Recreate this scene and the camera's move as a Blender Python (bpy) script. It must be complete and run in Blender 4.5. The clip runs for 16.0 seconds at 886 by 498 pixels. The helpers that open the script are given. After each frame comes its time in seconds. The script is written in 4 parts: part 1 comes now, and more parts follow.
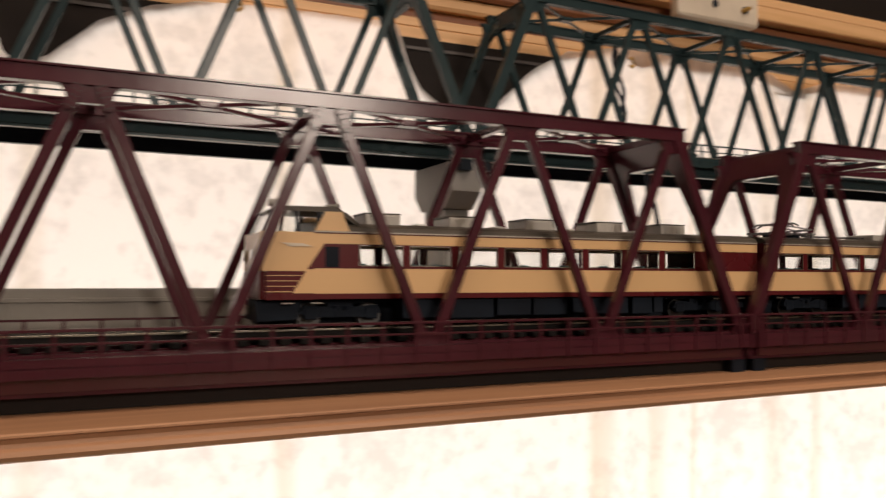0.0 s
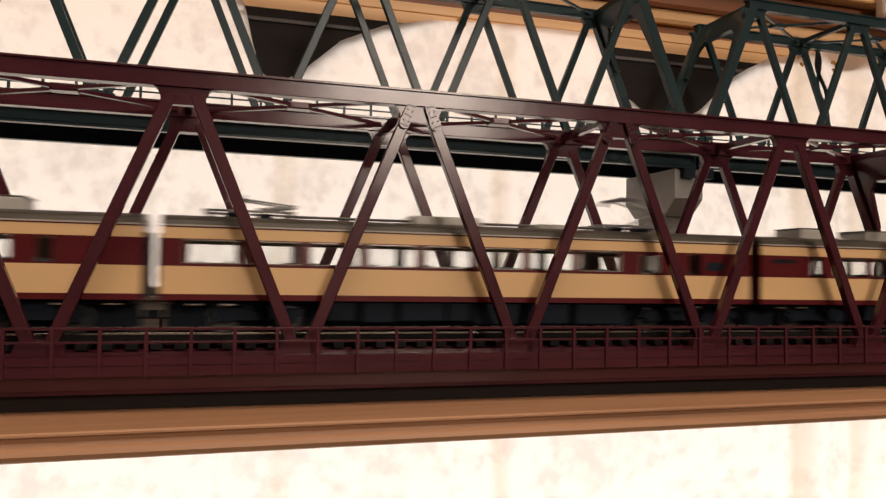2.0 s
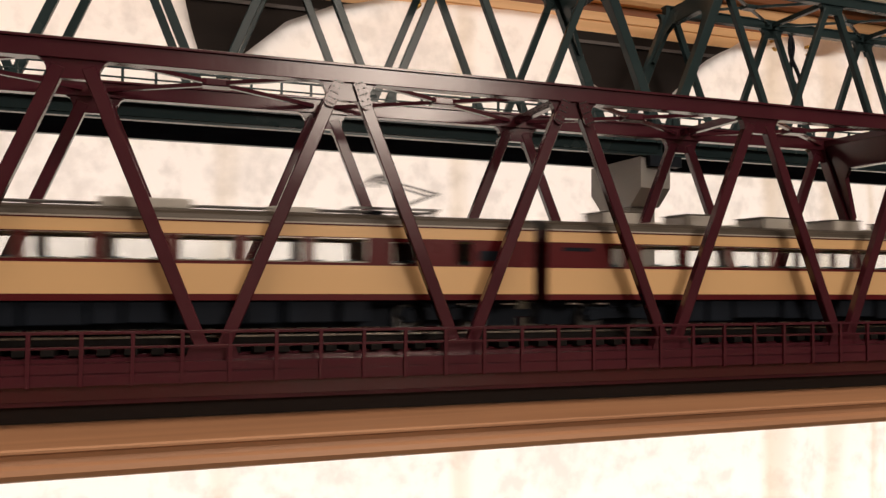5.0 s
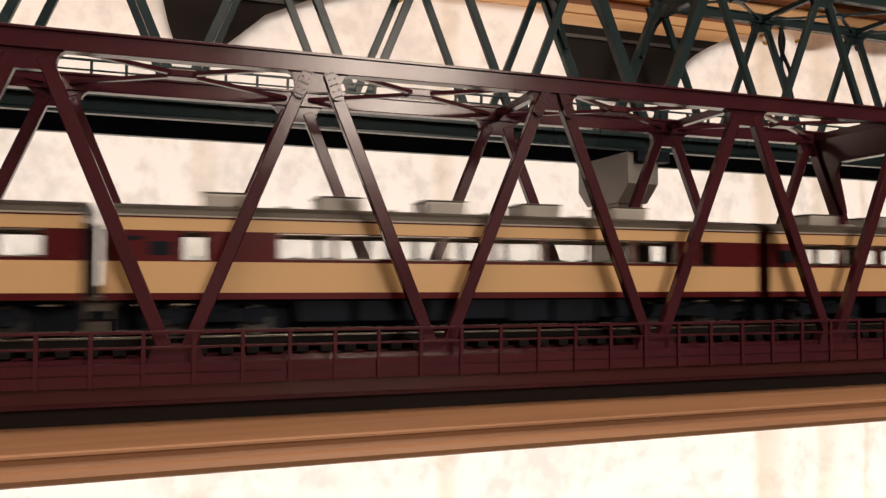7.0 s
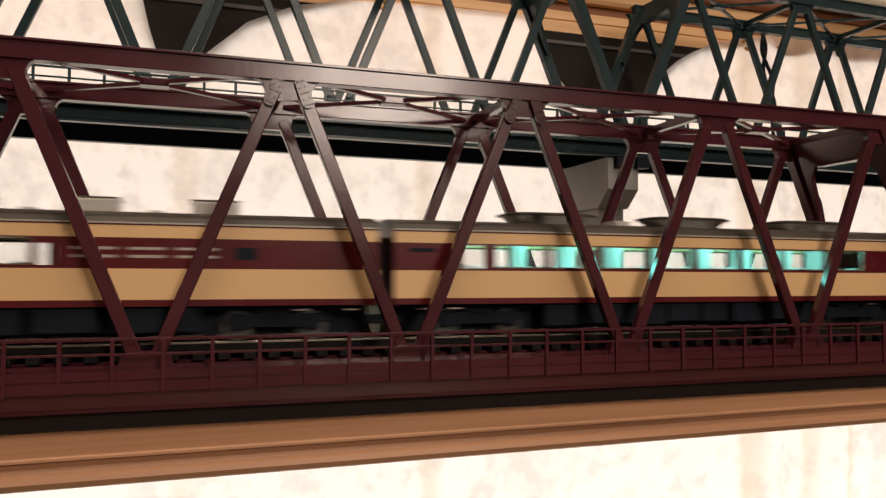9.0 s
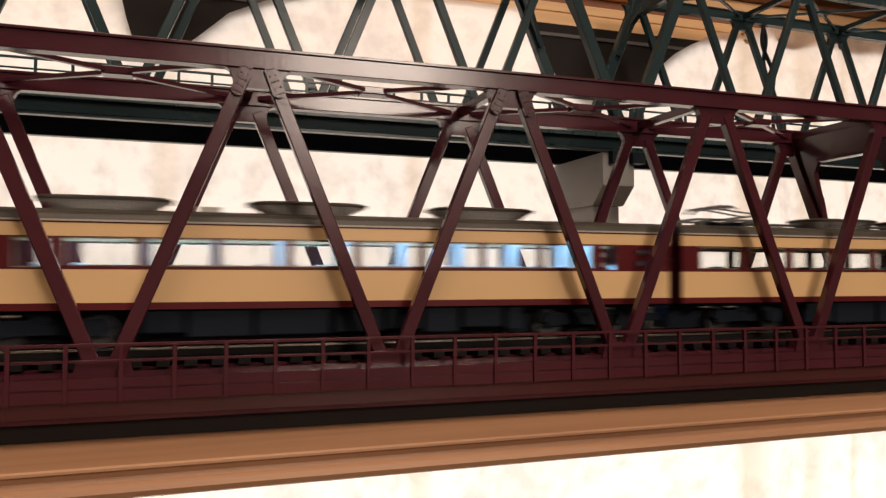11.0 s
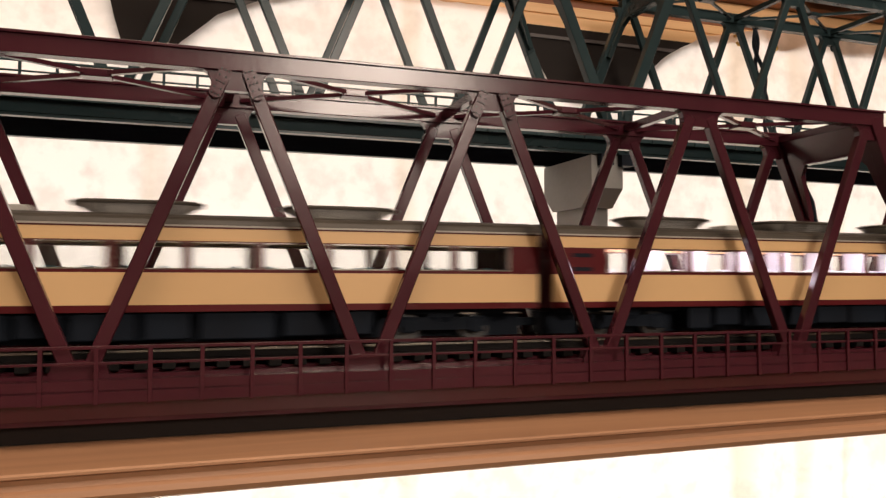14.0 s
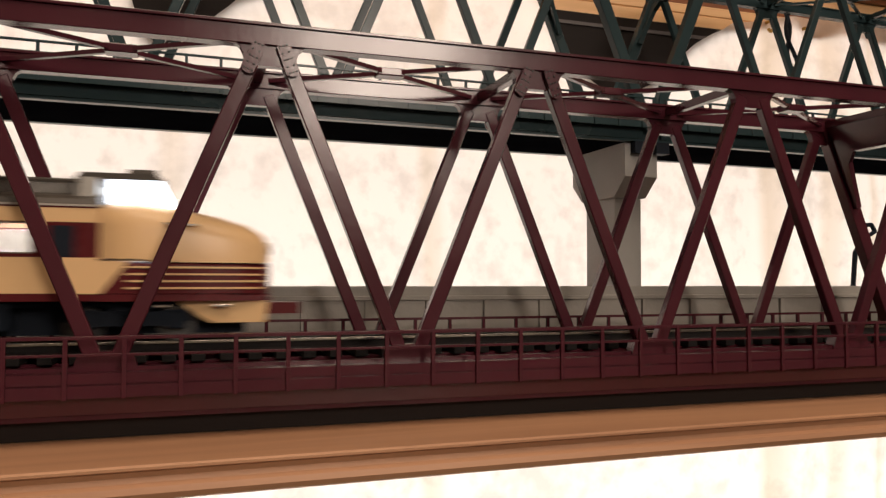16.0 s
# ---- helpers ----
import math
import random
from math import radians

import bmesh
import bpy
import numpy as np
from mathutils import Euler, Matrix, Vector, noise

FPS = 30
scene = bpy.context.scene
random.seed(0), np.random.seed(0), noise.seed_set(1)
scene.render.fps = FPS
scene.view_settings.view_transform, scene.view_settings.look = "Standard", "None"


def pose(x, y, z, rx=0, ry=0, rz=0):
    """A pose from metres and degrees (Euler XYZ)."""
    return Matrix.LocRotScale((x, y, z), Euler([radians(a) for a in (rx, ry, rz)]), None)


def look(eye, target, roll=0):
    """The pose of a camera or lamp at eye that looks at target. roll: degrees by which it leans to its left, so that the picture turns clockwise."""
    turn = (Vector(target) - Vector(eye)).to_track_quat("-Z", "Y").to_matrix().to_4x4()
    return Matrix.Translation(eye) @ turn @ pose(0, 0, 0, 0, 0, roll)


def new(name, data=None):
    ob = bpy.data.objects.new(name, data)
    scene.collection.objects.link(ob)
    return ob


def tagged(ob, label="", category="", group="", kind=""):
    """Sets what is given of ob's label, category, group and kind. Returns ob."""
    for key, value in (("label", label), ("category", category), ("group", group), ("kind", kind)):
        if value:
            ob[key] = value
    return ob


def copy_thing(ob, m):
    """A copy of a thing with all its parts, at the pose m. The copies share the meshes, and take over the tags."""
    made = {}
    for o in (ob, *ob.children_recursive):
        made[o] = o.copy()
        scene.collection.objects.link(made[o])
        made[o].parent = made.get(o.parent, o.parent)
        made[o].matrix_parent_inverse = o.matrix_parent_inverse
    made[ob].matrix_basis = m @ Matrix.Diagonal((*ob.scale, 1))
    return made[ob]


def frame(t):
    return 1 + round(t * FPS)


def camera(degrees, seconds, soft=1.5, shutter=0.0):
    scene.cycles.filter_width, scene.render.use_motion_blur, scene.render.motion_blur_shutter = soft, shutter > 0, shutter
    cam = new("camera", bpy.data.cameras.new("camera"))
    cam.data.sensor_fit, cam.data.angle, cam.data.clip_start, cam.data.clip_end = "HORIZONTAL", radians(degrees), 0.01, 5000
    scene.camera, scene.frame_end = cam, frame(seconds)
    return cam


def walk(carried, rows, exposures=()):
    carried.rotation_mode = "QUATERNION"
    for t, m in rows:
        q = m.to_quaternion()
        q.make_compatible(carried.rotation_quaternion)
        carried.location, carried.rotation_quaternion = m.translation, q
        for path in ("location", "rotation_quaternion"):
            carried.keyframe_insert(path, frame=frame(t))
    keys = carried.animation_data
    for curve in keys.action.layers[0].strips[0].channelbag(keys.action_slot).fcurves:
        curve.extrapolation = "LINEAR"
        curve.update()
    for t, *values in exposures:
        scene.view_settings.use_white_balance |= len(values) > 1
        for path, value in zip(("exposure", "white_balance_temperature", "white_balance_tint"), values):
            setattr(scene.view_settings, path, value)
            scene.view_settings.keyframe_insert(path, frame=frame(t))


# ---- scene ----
cam = camera(60.22, 16.0, soft=1.35, shutter=0.6)
PATH = [
    (0.0, 0.04917, -0.15824, 0.00988, 92.105, -0.161, -24.127),
    (0.5, 0.03340, -0.15449, 0.00962, 91.858, -0.280, -18.931),
    (1.0, 0.01738, -0.15635, 0.00984, 92.171, -0.582, -15.860),
    (1.5, 0.01513, -0.15458, 0.00972, 92.157, -0.626, -16.101),
    (2.0, 0.00690, -0.15380, 0.01003, 92.225, -0.929, -16.534),
    (2.5, 0.00670, -0.14945, 0.00907, 92.166, -1.013, -17.329),
    (3.0, 0.01073, -0.14361, 0.00897, 92.016, -0.753, -17.696),
    (3.5, 0.01238, -0.14065, 0.00905, 92.078, -0.641, -17.654),
    (4.0, 0.01478, -0.13962, 0.00931, 92.030, -0.607, -17.755),
    (6.5, 0.02501, -0.14406, 0.01025, 91.997, -0.347, -18.075),
    (7.0, 0.02554, -0.13723, 0.00946, 91.990, -0.273, -18.229),
    (7.5, 0.03003, -0.13590, 0.01051, 92.017, -0.151, -18.295),
    (8.0, 0.02910, -0.13819, 0.01044, 92.139, -0.097, -18.242),
    (8.5, 0.02796, -0.13872, 0.01073, 92.131, -0.109, -18.522),
    (9.0, 0.02974, -0.13963, 0.00978, 92.329, -0.110, -18.500),
    (11.5, 0.03665, -0.13161, 0.01047, 92.196, 0.033, -18.565),
    (12.0, 0.03777, -0.13268, 0.01103, 92.164, 0.005, -18.656),
    (12.5, 0.03833, -0.13299, 0.00980, 92.343, 0.023, -18.468),
    (13.0, 0.03778, -0.13514, 0.01062, 92.393, 0.005, -18.568),
    (13.5, 0.03718, -0.13501, 0.01090, 92.451, -0.143, -18.550),
    (14.0, 0.03926, -0.13336, 0.01058, 92.301, -0.134, -18.491),
    (14.5, 0.03836, -0.12764, 0.00890, 92.297, -0.029, -18.345),
    (15.0, 0.03568, -0.12176, 0.00871, 92.056, -0.157, -18.351),
    (15.5, 0.03510, -0.12255, 0.00850, 92.034, -0.217, -18.229),
    (16.0, 0.03564, -0.12420, 0.00874, 92.170, -0.169, -18.015),
]
walk(cam, [(t, pose(x, y, z, rx, ry, rz)) for t, x, y, z, rx, ry, rz in PATH],
     exposures=[(0.0, -0.02), (9.0, -0.02), (11.5, 0.14), (12.5, 0.22), (15.0, 0.2), (16.0, 0.1)])

U = 0.001            # the model is written in millimetres
PANEL = 46.7         # one panel of a truss span
TRUSS_W = 29.05      # distance between the two trusses
RAIL_TOP = -1.7
CENTRE_Y = TRUSS_W / 2

# ---- world and lamps ----
world = bpy.data.worlds.new("world")
scene.world = world
world.use_nodes = True
world.node_tree.nodes["Background"].inputs["Color"].default_value = (1.0, 0.86, 0.72, 1)
world.node_tree.nodes["Background"].inputs["Strength"].default_value = 0.05


def area_lamp(name, eye, target, sx, sy, watts, colour):
    data = bpy.data.lights.new(name, "AREA")
    data.shape, data.size, data.size_y, data.energy, data.color = "RECTANGLE", sx, sy, watts, colour
    ob = new(name, data)
    ob.matrix_world = look(eye, target)
    return ob


# daylight behind the translucent sheet, the ceiling lamp and a warm lamp by the side of the layout
area_lamp("window_light", (0.22, 0.46, -0.24), (0.22, 0.0, -0.22), 1.8, 0.42, 11.8, (1.0, 0.94, 0.90))
area_lamp("ceiling_lamp", (0.15, -0.62, 1.18), (0.15, 0.0, 0.0), 0.9, 0.9, 13.2, (1.0, 0.79, 0.63))
area_lamp("side_lamp", (0.40, -1.40, 0.47), (0.08, 0.0, 0.03), 0.34, 0.34, 7.4, (1.0, 0.83, 0.70))

# ---- materials ----


def material(name, colour, rough=0.5, metal=0.0, second=None, scale=40.0, bump=0.0, bump_scale=400.0, spec=0.5, stretch=None, random_tone=0.0):
    """A painted or moulded surface: two tones mixed by soft noise, fine relief, small differences from piece to piece."""
    m = bpy.data.materials.new(name)
    m.use_nodes = True
    n, links = m.node_tree.nodes, m.node_tree.links
    b = n["Principled BSDF"]
    b.inputs["Roughness"].default_value, b.inputs["Metallic"].default_value = rough, metal
    b.inputs["Specular IOR Level"].default_value = spec
    co = n.new("ShaderNodeTexCoord")
    mp = n.new("ShaderNodeMapping")
    if stretch:
        mp.inputs["Scale"].default_value = stretch
    links.new(co.outputs["Object"], mp.inputs["Vector"])
    no = n.new("ShaderNodeTexNoise")
    no.inputs["Scale"].default_value, no.inputs["Detail"].default_value = scale, 6.0
    links.new(mp.outputs["Vector"], no.inputs["Vector"])
    ramp = n.new("ShaderNodeValToRGB")
    second = second or tuple(c * 0.86 for c in colour)
    ramp.color_ramp.elements[0].position, ramp.color_ramp.elements[1].position = 0.35, 0.68
    ramp.color_ramp.elements[0].color, ramp.color_ramp.elements[1].color = (*second, 1), (*colour, 1)
    links.new(no.outputs["Fac"], ramp.inputs["Fac"])
    last = ramp.outputs["Color"]
    if random_tone:
        info = n.new("ShaderNodeObjectInfo")
        mr = n.new("ShaderNodeMapRange")
        mr.inputs["To Min"].default_value, mr.inputs["To Max"].default_value = 1 - random_tone, 1 + random_tone
        hsv = n.new("ShaderNodeHueSaturation")
        links.new(info.outputs["Random"], mr.inputs["Value"])
        links.new(mr.outputs["Result"], hsv.inputs["Value"])
        links.new(last, hsv.inputs["Color"])
        last = hsv.outputs["Color"]
    links.new(last, b.inputs["Base Color"])
    rr = n.new("ShaderNodeMapRange")
    rr.inputs["To Min"].default_value, rr.inputs["To Max"].default_value = max(rough - 0.08, 0.02), min(rough + 0.1, 1)
    links.new(no.outputs["Fac"], rr.inputs["Value"])
    links.new(rr.outputs["Result"], b.inputs["Roughness"])
    if bump:
        nb = n.new("ShaderNodeTexNoise")
        nb.inputs["Scale"].default_value, nb.inputs["Detail"].default_value = bump_scale, 5.0
        links.new(mp.outputs["Vector"], nb.inputs["Vector"])
        bp = n.new("ShaderNodeBump")
        bp.inputs["Strength"].default_value, bp.inputs["Distance"].default_value = bump, 0.0004
        links.new(nb.outputs["Fac"], bp.inputs["Height"])
        links.new(bp.outputs["Normal"], b.inputs["Normal"])
    return m


RED_BRIDGE = material("oxide_red_plastic", (0.066, 0.0132, 0.0208), 0.18, second=(0.052, 0.0112, 0.018), scale=60, spec=0.55, bump=0.04, bump_scale=900, random_tone=0.06)
GREEN_BRIDGE = material("dark_green_plastic", (0.026, 0.045, 0.049), 0.24, second=(0.021, 0.037, 0.041), scale=60, spec=0.18, bump=0.05, bump_scale=900, random_tone=0.06)
CREAM = material("cream_paint", (0.71, 0.465, 0.235), 0.3, second=(0.68, 0.445, 0.225), scale=30, spec=0.3)
MAROON = material("maroon_paint", (0.095, 0.010, 0.013), 0.28, second=(0.082, 0.009, 0.0115), scale=40, spec=0.25)
ROOF_GREY = material("roof_grey_paint", (0.085, 0.072, 0.058), 0.4, second=(0.062, 0.054, 0.044), scale=90, spec=0.25)
UNIT_GREY = material("unit_grey_paint", (0.48, 0.46, 0.42), 0.4, second=(0.40, 0.385, 0.35), scale=120)
BOWL_GREY = material("cooler_grey_paint", (0.58, 0.56, 0.52), 0.4, second=(0.48, 0.46, 0.43), scale=120)
BLACK = material("black_plastic", (0.010, 0.015, 0.024), 0.6, second=(0.007, 0.010, 0.016), scale=100, spec=0.12)
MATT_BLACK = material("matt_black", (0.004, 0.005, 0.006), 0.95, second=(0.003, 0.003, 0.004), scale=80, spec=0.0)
RIVET = material("dark_rivet_paint", (0.008, 0.003, 0.004), 0.6, scale=100)
SEAT = material("teal_seat_plastic", (0.035, 0.11, 0.125), 0.6, scale=150)
PALE_SEAT = material("pale_seat_plastic", (0.62, 0.62, 0.62), 0.5, scale=100)
INSIDE = material("interior_grey_plastic", (0.10, 0.095, 0.09), 0.6, scale=90)
SILVER = material("wheel_metal", (0.10, 0.10, 0.10), 0.35, 1.0, scale=200)
PANTO_GREY = material("pantograph_metal", (0.16, 0.155, 0.15), 0.45, 0.6, scale=200)
CHROME = material("polished_trim", (0.75, 0.74, 0.70), 0.18, 1.0, scale=100)
RAIL_STEEL = material("nickel_rail", (0.55, 0.52, 0.46), 0.2, 1.0, scale=80, stretch=(0.1, 1, 1))
SLEEPER = material("sleeper_brown_plastic", (0.010, 0.008, 0.008), 0.8, scale=200, spec=0.2, random_tone=0.15)
CONCRETE = material("moulded_concrete_grey", (0.30, 0.285, 0.255), 0.75, second=(0.22, 0.205, 0.185), scale=25, bump=0.4, bump_scale=500)
PIER_GREY = material("pier_concrete", (0.27, 0.262, 0.25), 0.8, second=(0.21, 0.205, 0.195), scale=30, bump=0.3, bump_scale=600)
# dark wood, also the colour that fills shaded gaps
DARK_WOOD_AND_SHADE = material("dark_wood_and_shade", (0.022, 0.016, 0.014), 0.6, second=(0.012, 0.009, 0.008), scale=30, stretch=(0.15, 1, 1), bump=0.2, spec=0.12)
GUTTER = material("gutter_highlight_and_louvre", (0.42, 0.38, 0.33), 0.4, scale=60)
GREY_STRIP = material("grey_strip_paint", (0.07, 0.06, 0.058), 0.5, scale=60)
WALL_PAINT = material("room_wall_paint", (0.55, 0.48, 0.40), 0.8, scale=4, bump=0.1, bump_scale=80)
BRASS = material("yellow_brass", (0.45, 0.27, 0.06), 0.4, 0.7, scale=100)
WHITE_PLASTIC = material("ivory_plastic", (0.66, 0.58, 0.47), 0.45, scale=60)


def wood_material(name, light, dark):
    m = bpy.data.materials.new(name)
    m.use_nodes = True
    n, links = m.node_tree.nodes, m.node_tree.links
    b = n["Principled BSDF"]
    b.inputs["Roughness"].default_value = 0.5
    co, mp = n.new("ShaderNodeTexCoord"), n.new("ShaderNodeMapping")
    mp.inputs["Scale"].default_value = (1.2, 22, 34)
    links.new(co.outputs["Object"], mp.inputs["Vector"])
    no = n.new("ShaderNodeTexNoise")
    no.inputs["Scale"].default_value, no.inputs["Detail"].default_value, no.inputs["Distortion"].default_value = 6.0, 8.0, 0.6
    links.new(mp.outputs["Vector"], no.inputs["Vector"])
    ramp = n.new("ShaderNodeValToRGB")
    ramp.color_ramp.elements[0].position, ramp.color_ramp.elements[1].position = 0.38, 0.62
    ramp.color_ramp.elements[0].color, ramp.color_ramp.elements[1].color = (*dark, 1), (*light, 1)
    links.new(no.outputs["Fac"], ramp.inputs["Fac"])
    links.new(ramp.outputs["Color"], b.inputs["Base Color"])
    bp = n.new("ShaderNodeBump")
    bp.inputs["Strength"].default_value, bp.inputs["Distance"].default_value = 0.2, 0.0003
    links.new(no.outputs["Fac"], bp.inputs["Height"])
    links.new(bp.outputs["Normal"], b.inputs["Normal"])
    return m


WOOD = wood_material("pine_board", (0.45, 0.24, 0.128), (0.37, 0.192, 0.102))
WOOD_UP = wood_material("pale_pine_beam", (0.72, 0.44, 0.22), (0.62, 0.36, 0.16))
WOOD_DARK = wood_material("brown_band_wood", (0.24, 0.085, 0.03), (0.17, 0.06, 0.02))


def sheet_material():
    """A thin white translucent sheet, with grey speckle, yellowed vertical streaks and fold shading in its colour."""
    m = bpy.data.materials.new("translucent_sheet")
    m.use_nodes = True
    n, links = m.node_tree.nodes, m.node_tree.links
    n.remove(n["Principled BSDF"])
    co = n.new("ShaderNodeTexCoord")
    blotch = n.new("ShaderNodeTexNoise")
    blotch.inputs["Scale"].default_value, blotch.inputs["Detail"].default_value, blotch.inputs["Roughness"].default_value = 26.0, 8.0, 0.62
    links.new(co.outputs["Object"], blotch.inputs["Vector"])
    speck = n.new("ShaderNodeTexNoise")
    speck.inputs["Scale"].default_value, speck.inputs["Detail"].default_value = 160.0, 6.0
    links.new(co.outputs["Object"], speck.inputs["Vector"])
    both = n.new("ShaderNodeMath")
    both.operation = "MULTIPLY"
    links.new(blotch.outputs["Fac"], both.inputs[0])
    links.new(speck.outputs["Fac"], both.inputs[1])
    ramp = n.new("ShaderNodeValToRGB")
    ramp.color_ramp.elements[0].position, ramp.color_ramp.elements[1].position = 0.15, 0.27
    ramp.color_ramp.elements[0].color, ramp.color_ramp.elements[1].color = (0.66, 0.605, 0.555, 1), (0.80, 0.735, 0.68, 1)
    links.new(both.outputs["Value"], ramp.inputs["Fac"])
    # yellowed upright stains and painted shading of folds, each at its own place along the sheet
    apart = n.new("ShaderNodeSeparateXYZ")
    links.new(co.outputs["Object"], apart.inputs["Vector"])
    wave = n.new("ShaderNodeTexNoise")
    wave.inputs["Scale"].default_value, wave.inputs["Detail"].default_value = 30.0, 4.0
    links.new(co.outputs["Object"], wave.inputs["Vector"])
    bend = n.new("ShaderNodeMath")
    bend.operation = "MULTIPLY_ADD"
    bend.inputs[1].default_value = 0.008
    links.new(wave.outputs["Fac"], bend.inputs[0])
    links.new(apart.outputs["X"], bend.inputs[2])
    along = n.new("ShaderNodeMapRange")
    along.inputs["From Min"].default_value, along.inputs["From Max"].default_value = 0.004, 0.404
    links.new(bend.outputs["Value"], along.inputs["Value"])
    sr = n.new("ShaderNodeValToRGB")
    stops = sr.color_ramp.elements
    stops[0].position, stops[1].position = 0.0, 1.0
    stops[0].color = stops[1].color = (0, 0, 0, 1)
    for place, half, depth in ((29, 5, 0.3), (110, 5, 0.4), (247, 7, 0.5), (276, 6, 0.4), (296, 3, 0.4), (346, 9, 0.3), (374, 5, 0.4)):
        for off, v in ((-half, 0.0), (-0.3 * half, depth), (0.5 * half, 0.6 * depth)):
            e = stops.new((place + off) / 400)
            e.color = (v, v, v, 1)
        e = stops.new((place + half) / 400)
        e.color = (0, 0, 0, 1)
    links.new(along.outputs["Result"], sr.inputs["Fac"])
    mix = n.new("ShaderNodeMix")
    mix.data_type = "RGBA"
    mix.inputs["B"].default_value = (0.52, 0.41, 0.27, 1)
    links.new(sr.outputs["Color"], mix.inputs["Factor"])
    links.new(ramp.outputs["Color"], mix.inputs["A"])
    dif, tra, add = n.new("ShaderNodeBsdfDiffuse"), n.new("ShaderNodeBsdfTranslucent"), n.new("ShaderNodeMixShader")
    add.inputs["Fac"].default_value = 0.7
    for s in (dif, tra):
        links.new(mix.outputs["Result"], s.inputs["Color"])
    links.new(dif.outputs["BSDF"], add.inputs[1])
    links.new(tra.outputs["BSDF"], add.inputs[2])
    links.new(add.outputs["Shader"], n["Material Output"].inputs["Surface"])
    return m


SHEET = sheet_material()


def glass_material():
    m = bpy.data.materials.new("window_glass")
    m.use_nodes = True
    n, links = m.node_tree.nodes, m.node_tree.links
    n.remove(n["Principled BSDF"])
    clear, gloss, mix, weight = n.new("ShaderNodeBsdfTransparent"), n.new("ShaderNodeBsdfGlossy"), n.new("ShaderNodeMixShader"), n.new("ShaderNodeLayerWeight")
    clear.inputs["Color"].default_value = (0.975, 0.985, 0.985, 1)
    gloss.inputs["Roughness"].default_value = 0.05
    weight.inputs["Blend"].default_value = 0.5
    power, share = n.new("ShaderNodeMath"), n.new("ShaderNodeMapRange")
    power.operation = "POWER"
    power.inputs[1].default_value = 4.0
    share.inputs["To Min"].default_value, share.inputs["To Max"].default_value = 0.03, 0.9
    links.new(weight.outputs["Facing"], power.inputs[0])
    links.new(power.outputs["Value"], share.inputs["Value"])
    links.new(share.outputs["Result"], mix.inputs["Fac"])
    links.new(clear.outputs["BSDF"], mix.inputs[1])
    links.new(gloss.outputs["BSDF"], mix.inputs[2])
    links.new(mix.outputs["Shader"], n["Material Output"].inputs["Surface"])
    return m


GLASS = glass_material()


def glow(name, colour, strength):
    m = bpy.data.materials.new(name)
    m.use_nodes = True
    b = m.node_tree.nodes["Principled BSDF"]
    b.inputs["Base Color"].default_value = (0.8, 0.8, 0.8, 1)
    b.inputs["Emission Color"].default_value = (*colour, 1)
    b.inputs["Emission Strength"].default_value = strength
    return m


GLOW_CYAN = glow("cyan_led", (0.26, 1.0, 0.86), 15.0)
GLOW_BLUE = glow("blue_led", (0.32, 0.62, 1.0), 16.0)
GLOW_PINK = glow("pink_white_led", (1.0, 0.80, 0.95), 22.0)
GLOW_CAB = glow("cab_window_glow", (0.80, 0.88, 1.0), 2.2)

# ---- mesh tools ----


def box(bm, x0, x1, y0, y1, z0, z1, bevel=0.0):
    vs = [bm.verts.new((x * U, y * U, z * U)) for x in (x0, x1) for y in (y0, y1) for z in (z0, z1)]
    fs = [bm.faces.new([vs[i] for i in f]) for f in ((0, 1, 3, 2), (4, 6, 7, 5), (0, 4, 5, 1), (2, 3, 7, 6), (0, 2, 6, 4), (1, 5, 7, 3))]
    if bevel:
        es = list({e for f in fs for e in f.edges})
        bmesh.ops.bevel(bm, geom=es, offset=bevel * U, segments=2, affect="EDGES", profile=0.5)
    return bm


def bar(bm, a, b, w, h, up=(0, 1, 0), bevel=0.0):
    """A bar from a to b, w wide across and h deep along up."""
    a, b, up = Vector(a), Vector(b), Vector(up)
    d = (b - a).normalized()
    s = d.cross(up).normalized()
    t = s.cross(d).normalized()
    vs = []
    for q in (a, b):
        for i, j in ((-1, -1), (1, -1), (1, 1), (-1, 1)):
            vs.append(bm.verts.new((q + s * (i * w / 2) + t * (j * h / 2)) * U))
    fs = [bm.faces.new([vs[i] for i in f]) for f in ((3, 2, 1, 0), (4, 5, 6, 7), (0, 1, 5, 4), (1, 2, 6, 5), (2, 3, 7, 6), (3, 0, 4, 7))]
    if bevel:
        es = list({e for f in fs for e in f.edges})
        bmesh.ops.bevel(bm, geom=es, offset=bevel * U, segments=1, affect="EDGES")
    return bm


def rod(bm, a, b, r, sides=8):
    a, b = Vector(a), Vector(b)
    d = (b - a).normalized()
    s = d.cross(Vector((0, 0, 1)) if abs(d.z) < 0.9 else Vector((1, 0, 0))).normalized()
    t = s.cross(d)
    rings = [[bm.verts.new((q + s * (r * math.cos(k * math.tau / sides)) + t * (r * math.sin(k * math.tau / sides))) * U) for k in range(sides)] for q in (a, b)]
    for k in range(sides):
        bm.faces.new((rings[0][k], rings[0][(k + 1) % sides], rings[1][(k + 1) % sides], rings[1][k]))
    bm.faces.new(rings[0][::-1])
    bm.faces.new(rings[1])
    return bm


